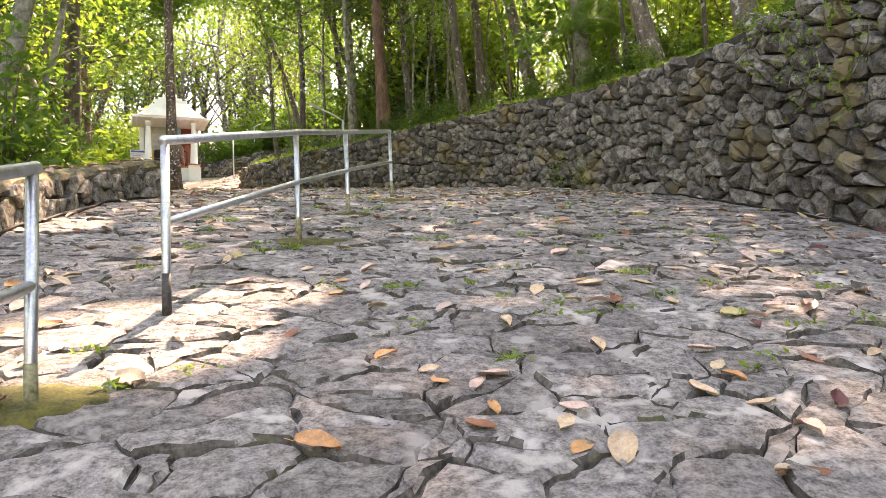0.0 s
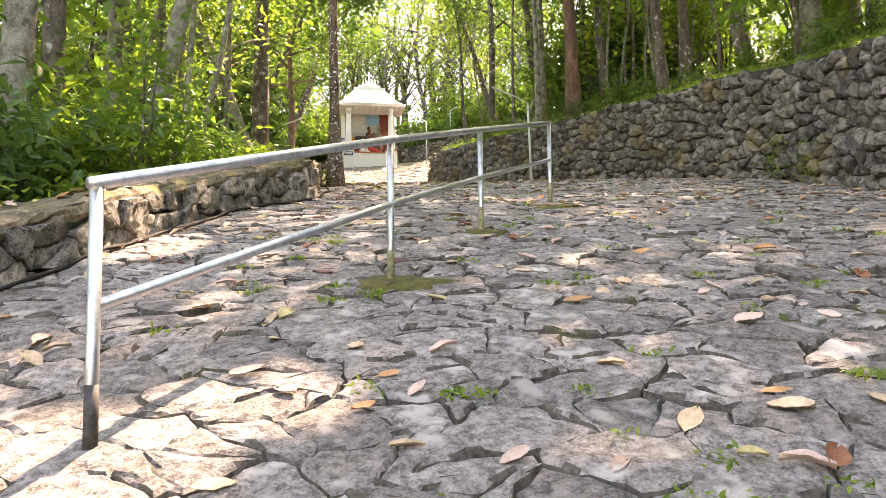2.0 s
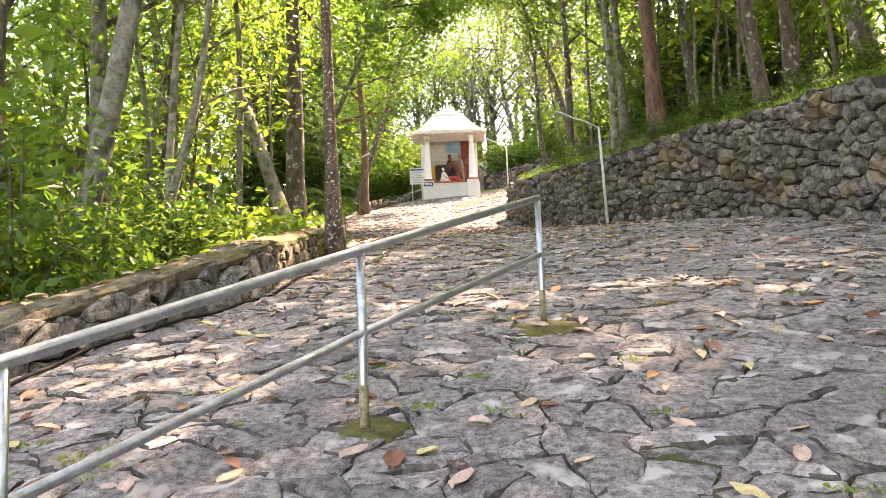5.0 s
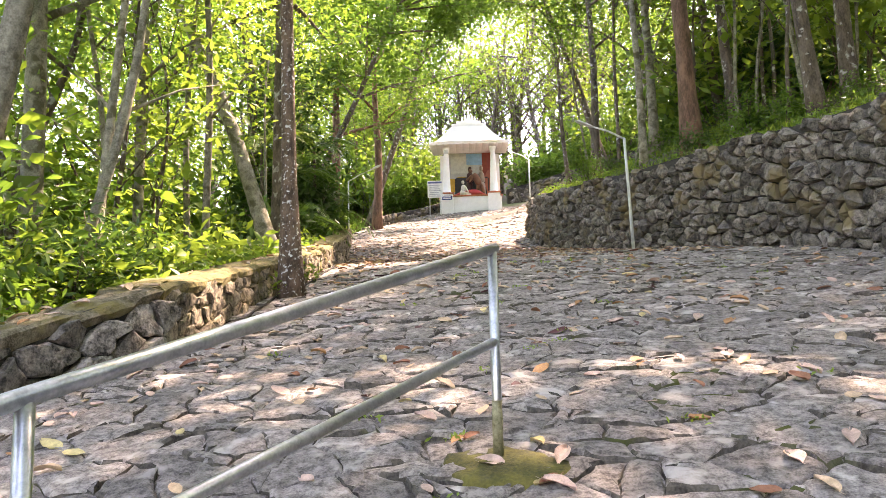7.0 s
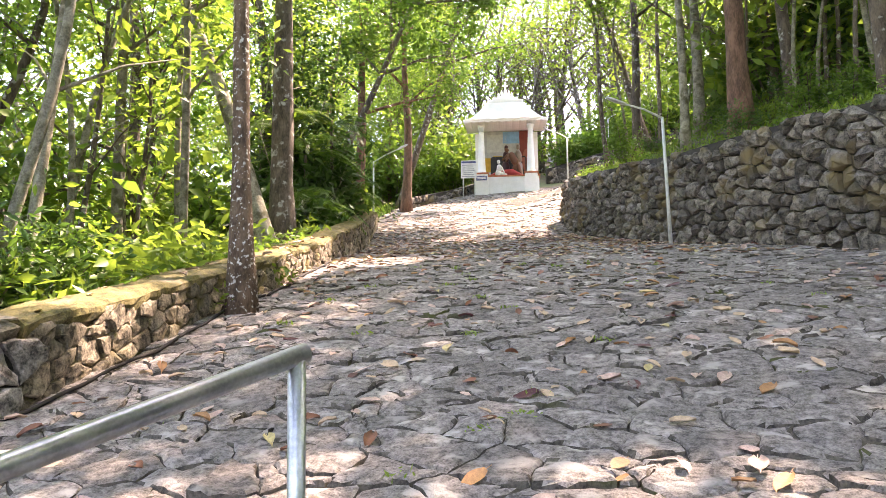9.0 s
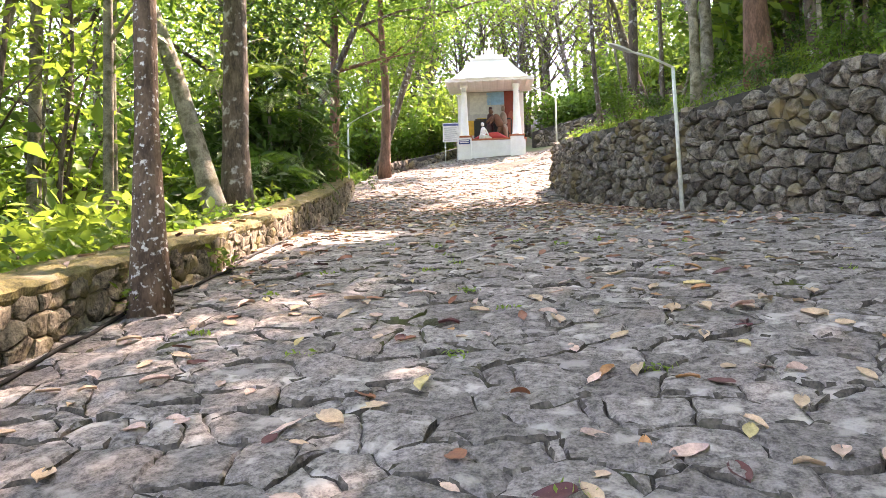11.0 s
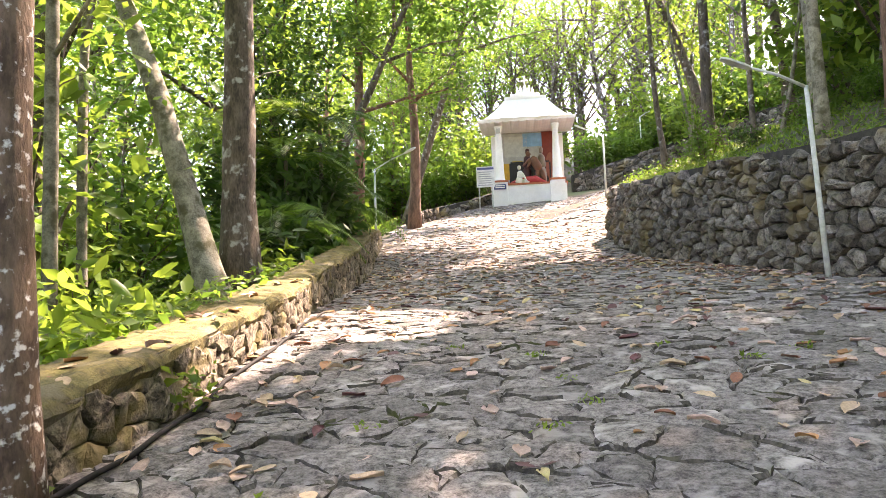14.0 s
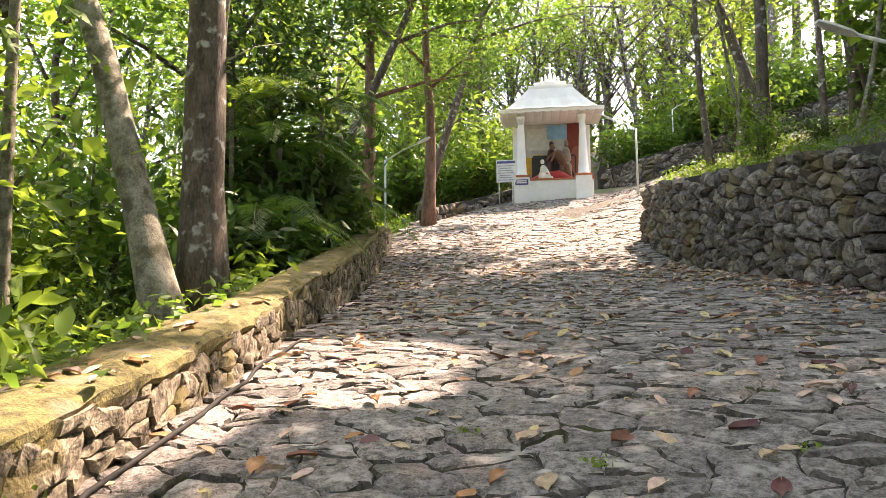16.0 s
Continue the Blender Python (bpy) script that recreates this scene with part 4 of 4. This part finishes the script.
def forest():
    """Background trees: a handful built whole, the rest copies of them."""
    rnd = random.Random(77)
    models = []
    kinds = [(BARK, LEAF_A, 12, .17), (BARK_PALE, LEAF_B, 11, .13), (BARK, LEAF_A, 13, .19), (BARK_RED, LEAF_B, 10, .14)]
    for i, (bark, mat, h, r) in enumerate(kinds):
        models.append(tree(-16 - 3 * i, 52 + i, h, r, "forest tree with a leafy crown on the hillside", bark, (.03, 0), .3, (3.6, 4.5), 2700, .28, mat, 40 + i, 7, .6))
    spots = []
    for _ in range(900):
        x, y = rnd.uniform(-34, 30), rnd.uniform(-4, 74)
        xl, xr = left_x(y), right_x(y)
        if y < 36 and xl - 2.5 < x < xr + 2.5 or y >= 36 and -13.5 < x < 3 and y < 47:
            continue
        if any((x - a) ** 2 + (y - b) ** 2 < 7 for a, b in spots) or len(spots) > 104:
            continue
        if shades_gap(x, y) or y > 46 and -17 < x < -6.5:
            continue
        spots.append((x, y))
        o = rnd.choice(models)
        k = rnd.uniform(.8, 1.25)
        c = copy_thing(o, pose(x, y, ground_z(x, y), 0, 0, rnd.uniform(0, 360)))
        c.scale = (k, k, k * rnd.uniform(.9, 1.15))
        tagged(c, group="hillside trees")
    # unseen wood below, round the start of the slope, added to block low sky
    low = []
    for _ in range(700):
        x, y = rnd.uniform(-32, 32), rnd.uniform(-34, 6)
        if left_x(y) - 3 < x < right_x(y) + 3 and y > -22 or x > -9 and y > -6:
            continue
        if any((x - a) ** 2 + (y - b) ** 2 < 9 for a, b in low + spots) or len(low) > 46:
            continue
        low.append((x, y))
        k = rnd.uniform(.9, 1.3)
        c = copy_thing(rnd.choice(models), pose(x, y, ground_z(x, y), 0, 0, rnd.uniform(0, 360)))
        c.scale = (k, k, k)
        tagged(c, group="hillside trees")
    # thinly leaved trees with bare, arching branches beyond the shrine
    bare = [tree(-20 + 4 * i, 60 + i, 12, .16, "thinly leaved tree with bare branches beyond the shrine", BARK, (.06, 0), .7, (4.2, 5.5), 1100, .24, LEAF_B, 90 + i, 13, .5) for i in range(3)]
    for n in range(56):
        x, y = (rnd.uniform(-24, -2), rnd.uniform(52, 74)) if n < 38 else (rnd.uniform(-45, 30), rnd.uniform(70, 88))
        c = copy_thing(rnd.choice(bare if n < 38 else bare + models[:2]), pose(x, y, ground_z(x, y), 0, 0, rnd.uniform(0, 360)))
        k = rnd.uniform(.8, 1.4) if n < 38 else rnd.uniform(1.8, 2.4)
        c.scale = (k, k, k)


forest()


def bush(name, x, y, r, h, leaf, mat, seed, n=700, z=None, full=False):
    rng = np.random.default_rng(seed)
    z = ground_z(x, y) if z is None else z
    b = empty(name, (x, y, z))
    inv = b.matrix_world.inverted()
    k = 9
    tips, stems = [], []
    for i in range(k):
        w, q = rng.uniform(0, 6.283), math.sqrt(rng.uniform(.05, 1))
        tip = Vector((x + r * q * math.cos(w), y + r * q * math.sin(w), z + h * rng.uniform(.35, 1)))
        a = Vector((x + .12 * math.cos(w), y + .12 * math.sin(w), z - .1))
        m = a.lerp(tip, .55) + Vector((0, 0, .12 * h))
        stems.append(tube([a, m, tip], [.022, .015, .006], 5))
        for f in (.35, .6, .8, 1):
            tips.append(a.lerp(m, f * 2) if f < .5 else m.lerp(tip, f * 2 - 1))
    s = tagged(part("stem", join(*stems), BARK, b), kind="stuff")
    s.matrix_parent_inverse = inv
    me = leaf_mesh("foliage", clumps(rng, tips, max(4, n // len(tips)), .16 + .12 * r), leaf, mat, rng, .6, .5, None, full)
    f = new("foliage", me)
    f.parent, f.matrix_parent_inverse = b, inv
    return tagged(b, "leafy green undergrowth bush on the forest floor", "bush", "undergrowth")


def undergrowth():
    rnd = random.Random(5)
    models = [bush("bush", -18 - i, 50 + i, 1.1, 1.7 + .3 * i, .18, (LEAF_A, LEAF_B, LEAF_B)[i % 3], 60 + i, 1000) for i in range(6)]
    fine = [bush("bush", -22 - i, 52 + i, .9, 1.1 + .25 * i, .135, (LEAF_A, LEAF_B, LEAF_D, LEAF_A)[i], 70 + i, 1100, None, True) for i in range(4)]

    def copies(n, fx, kmin, kmax, models=models):
        for _ in range(n):
            x, y = fx()
            k = rnd.uniform(kmin, kmax)
            c = copy_thing(rnd.choice(models), pose(x, y, ground_z(x, y), 0, 0, rnd.uniform(0, 360)))
            c.scale = (k, k, k)

    def left_edge():
        y = rnd.uniform(3, 34)
        return left_x(y) - (4.2 if 14 < y < 25 else 1.3) - rnd.uniform(0, 3.5), y

    def right_edge():
        y = rnd.uniform(-2, 33)
        return right_x(y) + 1.0 + rnd.uniform(0, 3), y

    def far_left():
        y = rnd.uniform(0, 40)
        return left_x(y) - 5.5 - rnd.expovariate(.12), y

    def far_right():
        y = rnd.uniform(-2, 34)
        return right_x(y) + 4.5 + rnd.expovariate(.16), y

    copies(74, left_edge, .6, 1.2, fine)
    copies(44, right_edge, .35, .8, fine)
    copies(75, far_left, 1.1, 2.4)
    copies(45, far_right, 1.0, 2.2)
    copies(26, lambda: (rnd.uniform(-30, 24), rnd.uniform(50, 62)), 1.2, 2.2)
    dark = [bush("bush", -24 - i, 55 + i, 1.2, 2.0 + .3 * i, .2, LEAF_D, 80 + i, 1200) for i in range(2)]
    copies(18, lambda: (rnd.uniform(2.4, 8), rnd.uniform(28, 36)), 1.1, 2.0, dark)
    copies(14, lambda: (rnd.uniform(-6.5, 6), rnd.uniform(52.5, 57)), 1.3, 2.2)
    copies(12, lambda: (rnd.uniform(-18, -12.5), rnd.uniform(48, 54)), 1.0, 1.8)
    copies(22, lambda: (rnd.uniform(-26, -15), rnd.uniform(35, 50)), 1.0, 2.4)


undergrowth()
for i, (x, y, h) in enumerate(((-5.4, 15.4, .7), (-6.6, 16.2, .9), (-7.9, 17.6, 1.0), (-4.9, 13.6, .6), (-4.5, 12.0, .6), (-6.9, 14.6, 1.3), (-8.3, 21.6, .8), (-8.9, 22.6, 1.0))):
    tagged(bush("broadleaf_bush", x, y, .75, h, .2, LEAF_B, 400 + i, 420, None, True), "bright broad-leaved bush behind the low wall", "bush", "broad-leaved bushes")

for i, (x, y, h) in enumerate(((-10.3, 26.4, 3.4), (-9.7, 24.6, 2.6), (-11.3, 28.8, 3.6), (-9.2, 22.9, 1.9), (-12.3, 30.6, 2.6), (-11.4, 25.2, 4.2))):
    tagged(bush("shrub", x, y, 1.0, h, .3, LEAF_D, 440 + i, 1300, None, True), "tall dark-green shrub behind the low wall", "shrub", "dark shrubs")

for i, (x, y, h) in enumerate(((-7.6, 50.2, 3.0), (-5.6, 51.4, 3.4), (-3.4, 52.6, 3.6), (-13.4, 46.4, 2.4), (-14.6, 44.6, 2.8))):
    tagged(bush("shrub", x, y, 1.3, h, .26, LEAF_A, 460 + i, 1500, None, True), "green leafy shrub beside the shrine", "shrub", "shrubs by the shrine")


def palm(x, y, h, seed, fronds=10, length=2.2, mat=None):
    """A small feather palm: ringed stem, arching fronds, each with rows of leaflets."""
    rnd = random.Random(seed)
    z = ground_z(x, y)
    b = empty("palm", (x, y, z))
    inv = b.matrix_world.inverted()
    top = Vector((x, y, z + h))
    part("stem", tube([(x, y, z - .2), (x + .05, y, z + h * .5), top], [.07, .055, .045], 10, wobble=.15), BARK, b).matrix_parent_inverse = inv
    for i in range(fronds):
        w = 2 * math.pi * (i + rnd.random() * .5) / fronds
        d = Vector((math.cos(w), math.sin(w), 0))
        rise = rnd.uniform(.3, 1.0)
        rib = [top + d * (length * k) + Vector((0, 0, length * (rise * k - .95 * k * k))) for k in [q / 9 for q in range(10)]]
        vs, fs, _ = tube(rib, [.018 - .0016 * q for q in range(10)], 5)
        side = d.cross(Vector((0, 0, 1)))
        for q in range(34):
            k = .12 + .86 * q / 33
            j = min(8, int(k * 9))
            p = rib[j].lerp(rib[j + 1], k * 9 - j)
            along = (rib[j + 1] - rib[j]).normalized()
            for sgn in (-1, 1):
                ll = .42 * math.sin(math.pi * min(1, k * .85 + .12)) + .08
                e = (side * sgn + along * .7 + Vector((0, 0, -.35))).normalized()
                o = len(vs)
                vs += [p, p + e * ll * .5 + along * .022, p + e * ll, p + e * ll * .5 - along * .022]
                fs += [(o, o + 1, o + 2), (o, o + 2, o + 3)]
        part("frond", (vs, fs), mat or LEAF_A, b).matrix_parent_inverse = inv
    return tagged(b, "feathery green palm in the undergrowth", "palm", "palms")


for i, (x, y, h) in enumerate(((-10.3, 25.6, 3.2), (-10.9, 27.6, 2.2), (-9.5, 23.9, 1.6), (-11.0, 24.9, 4.3), (-11.0, 29.4, 1.6), (-10.2, 27.0, 4.0), (7.6, 14.2, 2.2), (8.6, 15.6, 3.0), (6.9, 16.2, 1.6), (8.9, 12.6, 2.6))):
    palm(x, y, h, 300 + i, 10, 2.1, (LEAF_A, LEAF_D, LEAF_A, LEAF_B)[i % 4])


def ground_cover(name, label, spots, leaf, mat, seed, aspect, flat, rise):
    rng = np.random.default_rng(seed)
    rnd = random.Random(seed)
    pts = [(x, y, ground_z(x, y) + rnd.random() ** 1.6 * rise) for x, y in spots(rnd)]
    ob = new(name, leaf_mesh(name, pts, leaf, mat, rng, flat, aspect))
    return tagged(ob, label, name.replace("_", " "), kind="stuff")


def band(n, edge, sign, y0, y1, near, width):
    def spots(rnd):
        out = []
        for _ in range(n):
            y = rnd.uniform(y0, y1)
            out.append((edge(y) + sign * (near + width * rnd.random() ** 1.5), y))
        return out
    return spots


ground_cover("grass", "green grass and weeds on the bank above the wall", band(15000, right_x, 1, -4, 35, .32, 6), .13, LEAF_B, 81, .2, 1.3, .16)
ground_cover("weeds", "broad-leaved weeds on the bank above the wall", band(6000, right_x, 1, -4, 35, .5, 7), .1, LEAF_A, 82, .5, .5, .35)
ground_cover("weeds", "low green weeds on the forest floor", band(18000, left_x, -1, 0, 40, .5, 10), .13, LEAF_A, 83, .5, .5, .45)
ground_cover("ferns", "light green ferns on the forest floor", band(6000, left_x, -1, 0, 40, .5, 5), .15, LEAF_B, 84, .35, .7, .5)


def creeper():
    """Thin vines with small leaves hanging on the tall wall."""
    rng, rnd = np.random.default_rng(9), random.Random(9)
    line = Line(RIGHT, 1)
    for k in range(9):
        s0 = 10.5 + rnd.random() * 4.2
        p, n = line.at(s0), line.normal(s0)
        zt = right_top(p.y)
        pts = []
        drop = rnd.uniform(.8, 2.4)
        for i in range(9):
            q = line.at(s0 + .25 * math.sin(i * .9 + k)) + n * .13
            pts.append(Vector((q.x, q.y, zt + .05 - drop * i / 8)))
        v = empty("creeper", pts[0])
        inv = v.matrix_world.inverted()
        part("vine", tube(pts, [.008] * 9, 5), BARK, v).matrix_parent_inverse = inv
        c = clumps(rng, [tuple(q + n * .03) for q in pts], 9, .09)
        f = new("vine_leaves", leaf_mesh("vine_leaves", c, .075, LEAF_B, rng, .6, .6))
        f.parent, f.matrix_parent_inverse = v, inv
        tagged(f, kind="stuff")
        tagged(v, "thin leafy creeper hanging on the stone wall", "creeper", "creepers")


creeper()


def hose(name, label, pts_y, edge, off, side):
    pts = []
    for i, y in enumerate(pts_y):
        x = edge(y) + side * (off + .035 * math.sin(y * 2.3) + .02 * math.sin(y * 5.1))
        pts.append((x, y, path_z(x, y) + .03 + .012 * math.sin(y * 7)))
    tagged(part(name, tube(pts, [.017] * len(pts), 8), BLACK, None), label, "hose")


hose("hose", "black plastic water hose along the foot of the low wall", [-3 + .3 * i for i in range(76)], left_x, .2, 1)
hose("hose", "black plastic water hose along the foot of the tall wall", [-3 + .3 * i for i in range(42)], right_x, .26, -1)


# ---------- fallen leaves ----------
def litter():
    rnd = random.Random(31)
    tones = [("leaf_tan", (.47, .33, .21)), ("leaf_pink", (.5, .34, .27)), ("leaf_orange", (.42, .2, .08)), ("leaf_yellow", (.5, .4, .18)), ("leaf_rust", (.22, .08, .04)), ("leaf_maroon", (.1, .025, .025))]
    mats = [surface(n, tuple(c * .72 for c in col), tuple(min(1, c * 1.2) for c in col), 22, .65, .3, 120, .18, "object", dist=.004) for n, col in tones]

    def shape(k):
        r = random.Random(k)
        curl, fold, wid, tipcurl = r.uniform(-.03, .1), r.uniform(.0, .15), r.uniform(.42, .66), r.uniform(-.08, .2)
        vs, fs, n = [], [], 9
        for i in range(n):
            f = i / (n - 1)
            w = wid * .5 * math.sin(math.pi * (.05 + .93 * f) ** .85) ** .8 * (1 + .12 * (r.random() - .5))
            zc = curl * math.sin(math.pi * f) + tipcurl * max(0, f - .6) + .02 * (r.random() - .5)
            for e in (-1, -.5, 0, .5, 1):
                vs.append((f - .5, w * e, zc + fold * abs(e) ** 1.4 + .025 * (r.random() - .5)))
        for i in range(n - 1):
            for j in range(4):
                a = i * 5 + j
                fs.append((a, a + 1, a + 6, a + 5))
        o = len(vs)
        vs += [(-.5, -.012, .01), (-.5, .012, .01), (-.72, .02, .03), (-.72, .0, .03)]
        fs.append((o, o + 1, o + 2, o + 3))
        return vs, fs

    shapes = [shape(k) for k in range(8)]
    meshes = {}
    rest = {}
    count = 0
    spots = []
    for _ in range(5200):
        y = rnd.uniform(-2.2, 42)
        x = rnd.uniform(left_x(y) + .15, min(right_x(y), 6.5) - .15)
        want = .45 if y < 9 else (.5 if y < 18 else 1.0)
        if y > 13 and x - left_x(y) < 1.2:
            want *= 1.6
        if rnd.random() < want * .8:
            spots.append((x, y))
    for _ in range(260):
        y = rnd.uniform(23, 30)
        spots.append((right_x(y) - abs(rnd.gauss(0, .8)) - .1, y))
    for _ in range(90):
        y = rnd.uniform(3, 19)
        spots.append((left_x(y) - rnd.uniform(.05, .5), y))
    spots.sort(key=lambda p: near_walk((p[0], p[1])))
    for i, (x, y) in enumerate(spots):
        k, t = rnd.randrange(8), rnd.choices(range(6), (34, 28, 12, 8, 12, 6))[0]
        L = rnd.uniform(.09, .18)
        n = Vector((path_z(x - .2, y) - path_z(x + .2, y), path_z(x, y - .2) - path_z(x, y + .2), .4)).normalized()
        q = n.to_track_quat("Z", "Y").to_matrix().to_4x4()
        base = path_z(x, y) + .014 if x > left_x(y) else left_top(y) + .004
        m = Matrix.Translation((x, y, base + .012 * rnd.random())) @ q @ pose(0, 0, 0, rnd.gauss(0, 9), rnd.gauss(0, 9), rnd.uniform(0, 360)) @ Matrix.Scale(L, 4)
        if i < 260:
            if (k, t) not in meshes:
                meshes[k, t] = mesh_of("fallen_leaf", *shapes[k], mats[t], True)
            ob = new("fallen_leaf", meshes[k, t])
            ob.matrix_basis = m
            word = ("tan", "pinkish", "orange", "yellow", "rust-brown", "dark maroon")[t]
            tagged(ob, f"dry {word} fallen leaf lying on the flagstones", "leaf", "fallen leaves")
        else:
            rest.setdefault(t, []).append(([m @ Vector(v) for v in shapes[k][0]], shapes[k][1]))
    for t, ms in rest.items():
        vs, fs = join(*ms)
        tagged(part("leaf_litter", (vs, fs, True), mats[t], None), "dry fallen leaves scattered on the slope", "leaf litter", kind="stuff")


def near_walk(p):
    """How far a place is from the stretch of slope that is walked."""
    return min((p[0] - a) ** 2 + (p[1] - b) ** 2 for a, b in ((0.6, 1), (1.6, 4), (1.6, 8), (0, 12), (-1.5, 15)))


litter()


def joint_weeds():
    rng, rnd = np.random.default_rng(14), random.Random(14)
    allp = []
    for i in range(110):
        y = rnd.uniform(.2, 7) if i % 2 else rnd.uniform(.5, 17)
        x = rnd.uniform(-1.5, 4) - max(0, y - 10) * .25
        z = path_z(x, y)
        pts = np.array([(x, y, z + .02)]) + rng.normal(size=(rnd.randrange(12, 30), 3)) * (.05, .05, .012)
        allp.append(pts)
    ob = new("joint_weeds", leaf_mesh("joint_weeds", np.concatenate(allp), .045, LEAF_B, rng, .9, .4))
    tagged(ob, "small green weeds growing in the paving joints", "weeds", kind="stuff")
    for k in range(5):
        s0 = rnd.uniform(-.9, .9)
        x, y = (5.62 + .03 * s0, 12.75 - s0) if s0 > 0 else (5.66 + .33 * s0, 12.8 - s0)
        pts = np.array([(x, y, path_z(x, y) + .35)]) + rng.normal(size=(110, 3)) * (.07, .22, .28)
        ob = new("weed", leaf_mesh("weed", pts, .06, LEAF_B, rng, .8, .5))
        tagged(ob, "green weed growing up the corner of the tall wall", "weed", kind="stuff")
    # a leafy weed at the foot of the low wall
    for x, y in ((-4.0, 14.95), (-3.35, 13.0)):
        pts = np.array([(x + .22, y, path_z(x, y) + .16)]) + rng.normal(size=(60, 3)) * (.1, .12, .09)
        ob = new("weed", leaf_mesh("weed", pts, .1, LEAF_B, rng, .6, .5))
        tagged(ob, "bright green weed at the foot of the low wall", "weed", kind="stuff")


joint_weeds()


# ---------- walls and paving, stone by stone ----------
stone_wall("wall_right", "tall dark rubble stone retaining wall beside the paved slope", RIGHT, 1, right_top, .5, .33, .25, (RUBBLE, RUBBLE_FAR), near_walk, .06, None, 11, .115, .055, None, .034, .1)
stone_wall("wall_left_low", "low grey rubble wall with a thin weathered coping", LEFT_LOW, -1, left_top, .58, .34, .25, (RUBBLE_LOW, RUBBLE_LOW_FAR), near_walk, .02, OLDCAP, 17, .085, .04, None, .02, .1, True)
stone_wall("wall_left", "low rubble stone wall with a mossy coping along the slope", LEFT_HIGH, -1, left_top, .58, .25, .17, (LATERITE, LATERITE_FAR), near_walk, .02, MOSSCAP, 12, .04, .02, MORTAR, .007, .08, True)
stone_wall("wall_left_far", "low rubble wall with a mossy coping further up the slope", LEFT_FAR, -1, left_top, .5, .3, .21, (LATERITE, LATERITE_FAR), near_walk, .02, MOSSCAP, 13, .04, .02, MORTAR, .007, .08, True)


UPPER = [(-8.2, 48.2), (-4, 49.9), (0, 51.5), (12, 55)]
stone_wall("wall_upper", "grey stone retaining wall of the upper path", UPPER, -1, lambda y: float(np.interp(y, [48, 49.9, 51.5, 55], [11.55, 13.0, 14.4, 18.2])), .5, .4, .3, (RUBBLE, RUBBLE_FAR), near_walk, .03, None, 15, .08)
stone_wall("wall_behind_shrine", "low dark retaining wall beside the shrine", [(-12.6, 38.0), (-11.6, 43), (-11.2, 47)], -1, lambda y: float(np.interp(y, [38, 43, 47], [8.75, 10.0, 11.1])), .4, .4, .28, (RUBBLE, RUBBLE_FAR), near_walk, .03, None, 16, .07)


def paving():
    rnd = random.Random(21)
    road = tagged(new("pavement", mesh_of("pavement", [(-2, -7, path_z(-2, -7) - .3), (4, -7, path_z(4, -7) - .3), (4, -6, path_z(4, -6) - .3), (-2, -6, path_z(-2, -6) - .3)], [(0, 1, 2, 3)], BED)), "dark irregular flagstone paving of the sloping path", "paving", kind="structure")

    def place(u, v, h):
        return Vector((u, v, path_z(u, v) + h - .05))

    def keep(u, v):
        return left_x(v) - .05 < u < right_x(v) + .05

    stones = []
    outlines = []

    def middle(poly):
        return sum(q[0] for q in poly) / len(poly), sum(q[1] for q in poly) / len(poly)

    def cut(poly, k):
        return [h for h in (clip(poly, *k), clip(poly, k[0], k[1], -k[2], -k[3])) if len(h) > 2]

    for c, poly in cells(-13.5, 6.6, -5, 45, .43, .3, rnd, .5, keep):
        pieces = [poly]
        pick = rnd.random()
        if pick < .34:  # a stone cracked across
            w = rnd.uniform(0, math.pi)
            pieces = cut(poly, (c[0] + rnd.uniform(-.07, .07), c[1] + rnd.uniform(-.05, .05), math.cos(w), math.sin(w)))
        elif pick < .72:  # a small wedge filling its corner
            q = rnd.choice(poly)
            d = math.hypot(q[0] - c[0], q[1] - c[1]) + 1e-6
            f = rnd.uniform(.5, .72)
            turn = rnd.uniform(-.5, .5)
            nx, ny = (q[0] - c[0]) / d, (q[1] - c[1]) / d
            pieces = cut(poly, (c[0] + f * (q[0] - c[0]), c[1] + f * (q[1] - c[1]), nx * math.cos(turn) - ny * math.sin(turn), nx * math.sin(turn) + ny * math.cos(turn)))
        outlines += [(middle(h), h) for h in pieces]
    for c, poly in outlines:
        if c[1] > 36 and c[0] > 3:
            continue
        near = near_walk(c) < 22
        stones.append((c, rough_stone(poly, .0065, .058, place, rnd, .055 if near else .12, .035, .007, .017 if near else .01, (0, -.014), chip=.02)))
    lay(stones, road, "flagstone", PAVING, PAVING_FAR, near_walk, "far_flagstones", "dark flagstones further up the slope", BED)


paving()
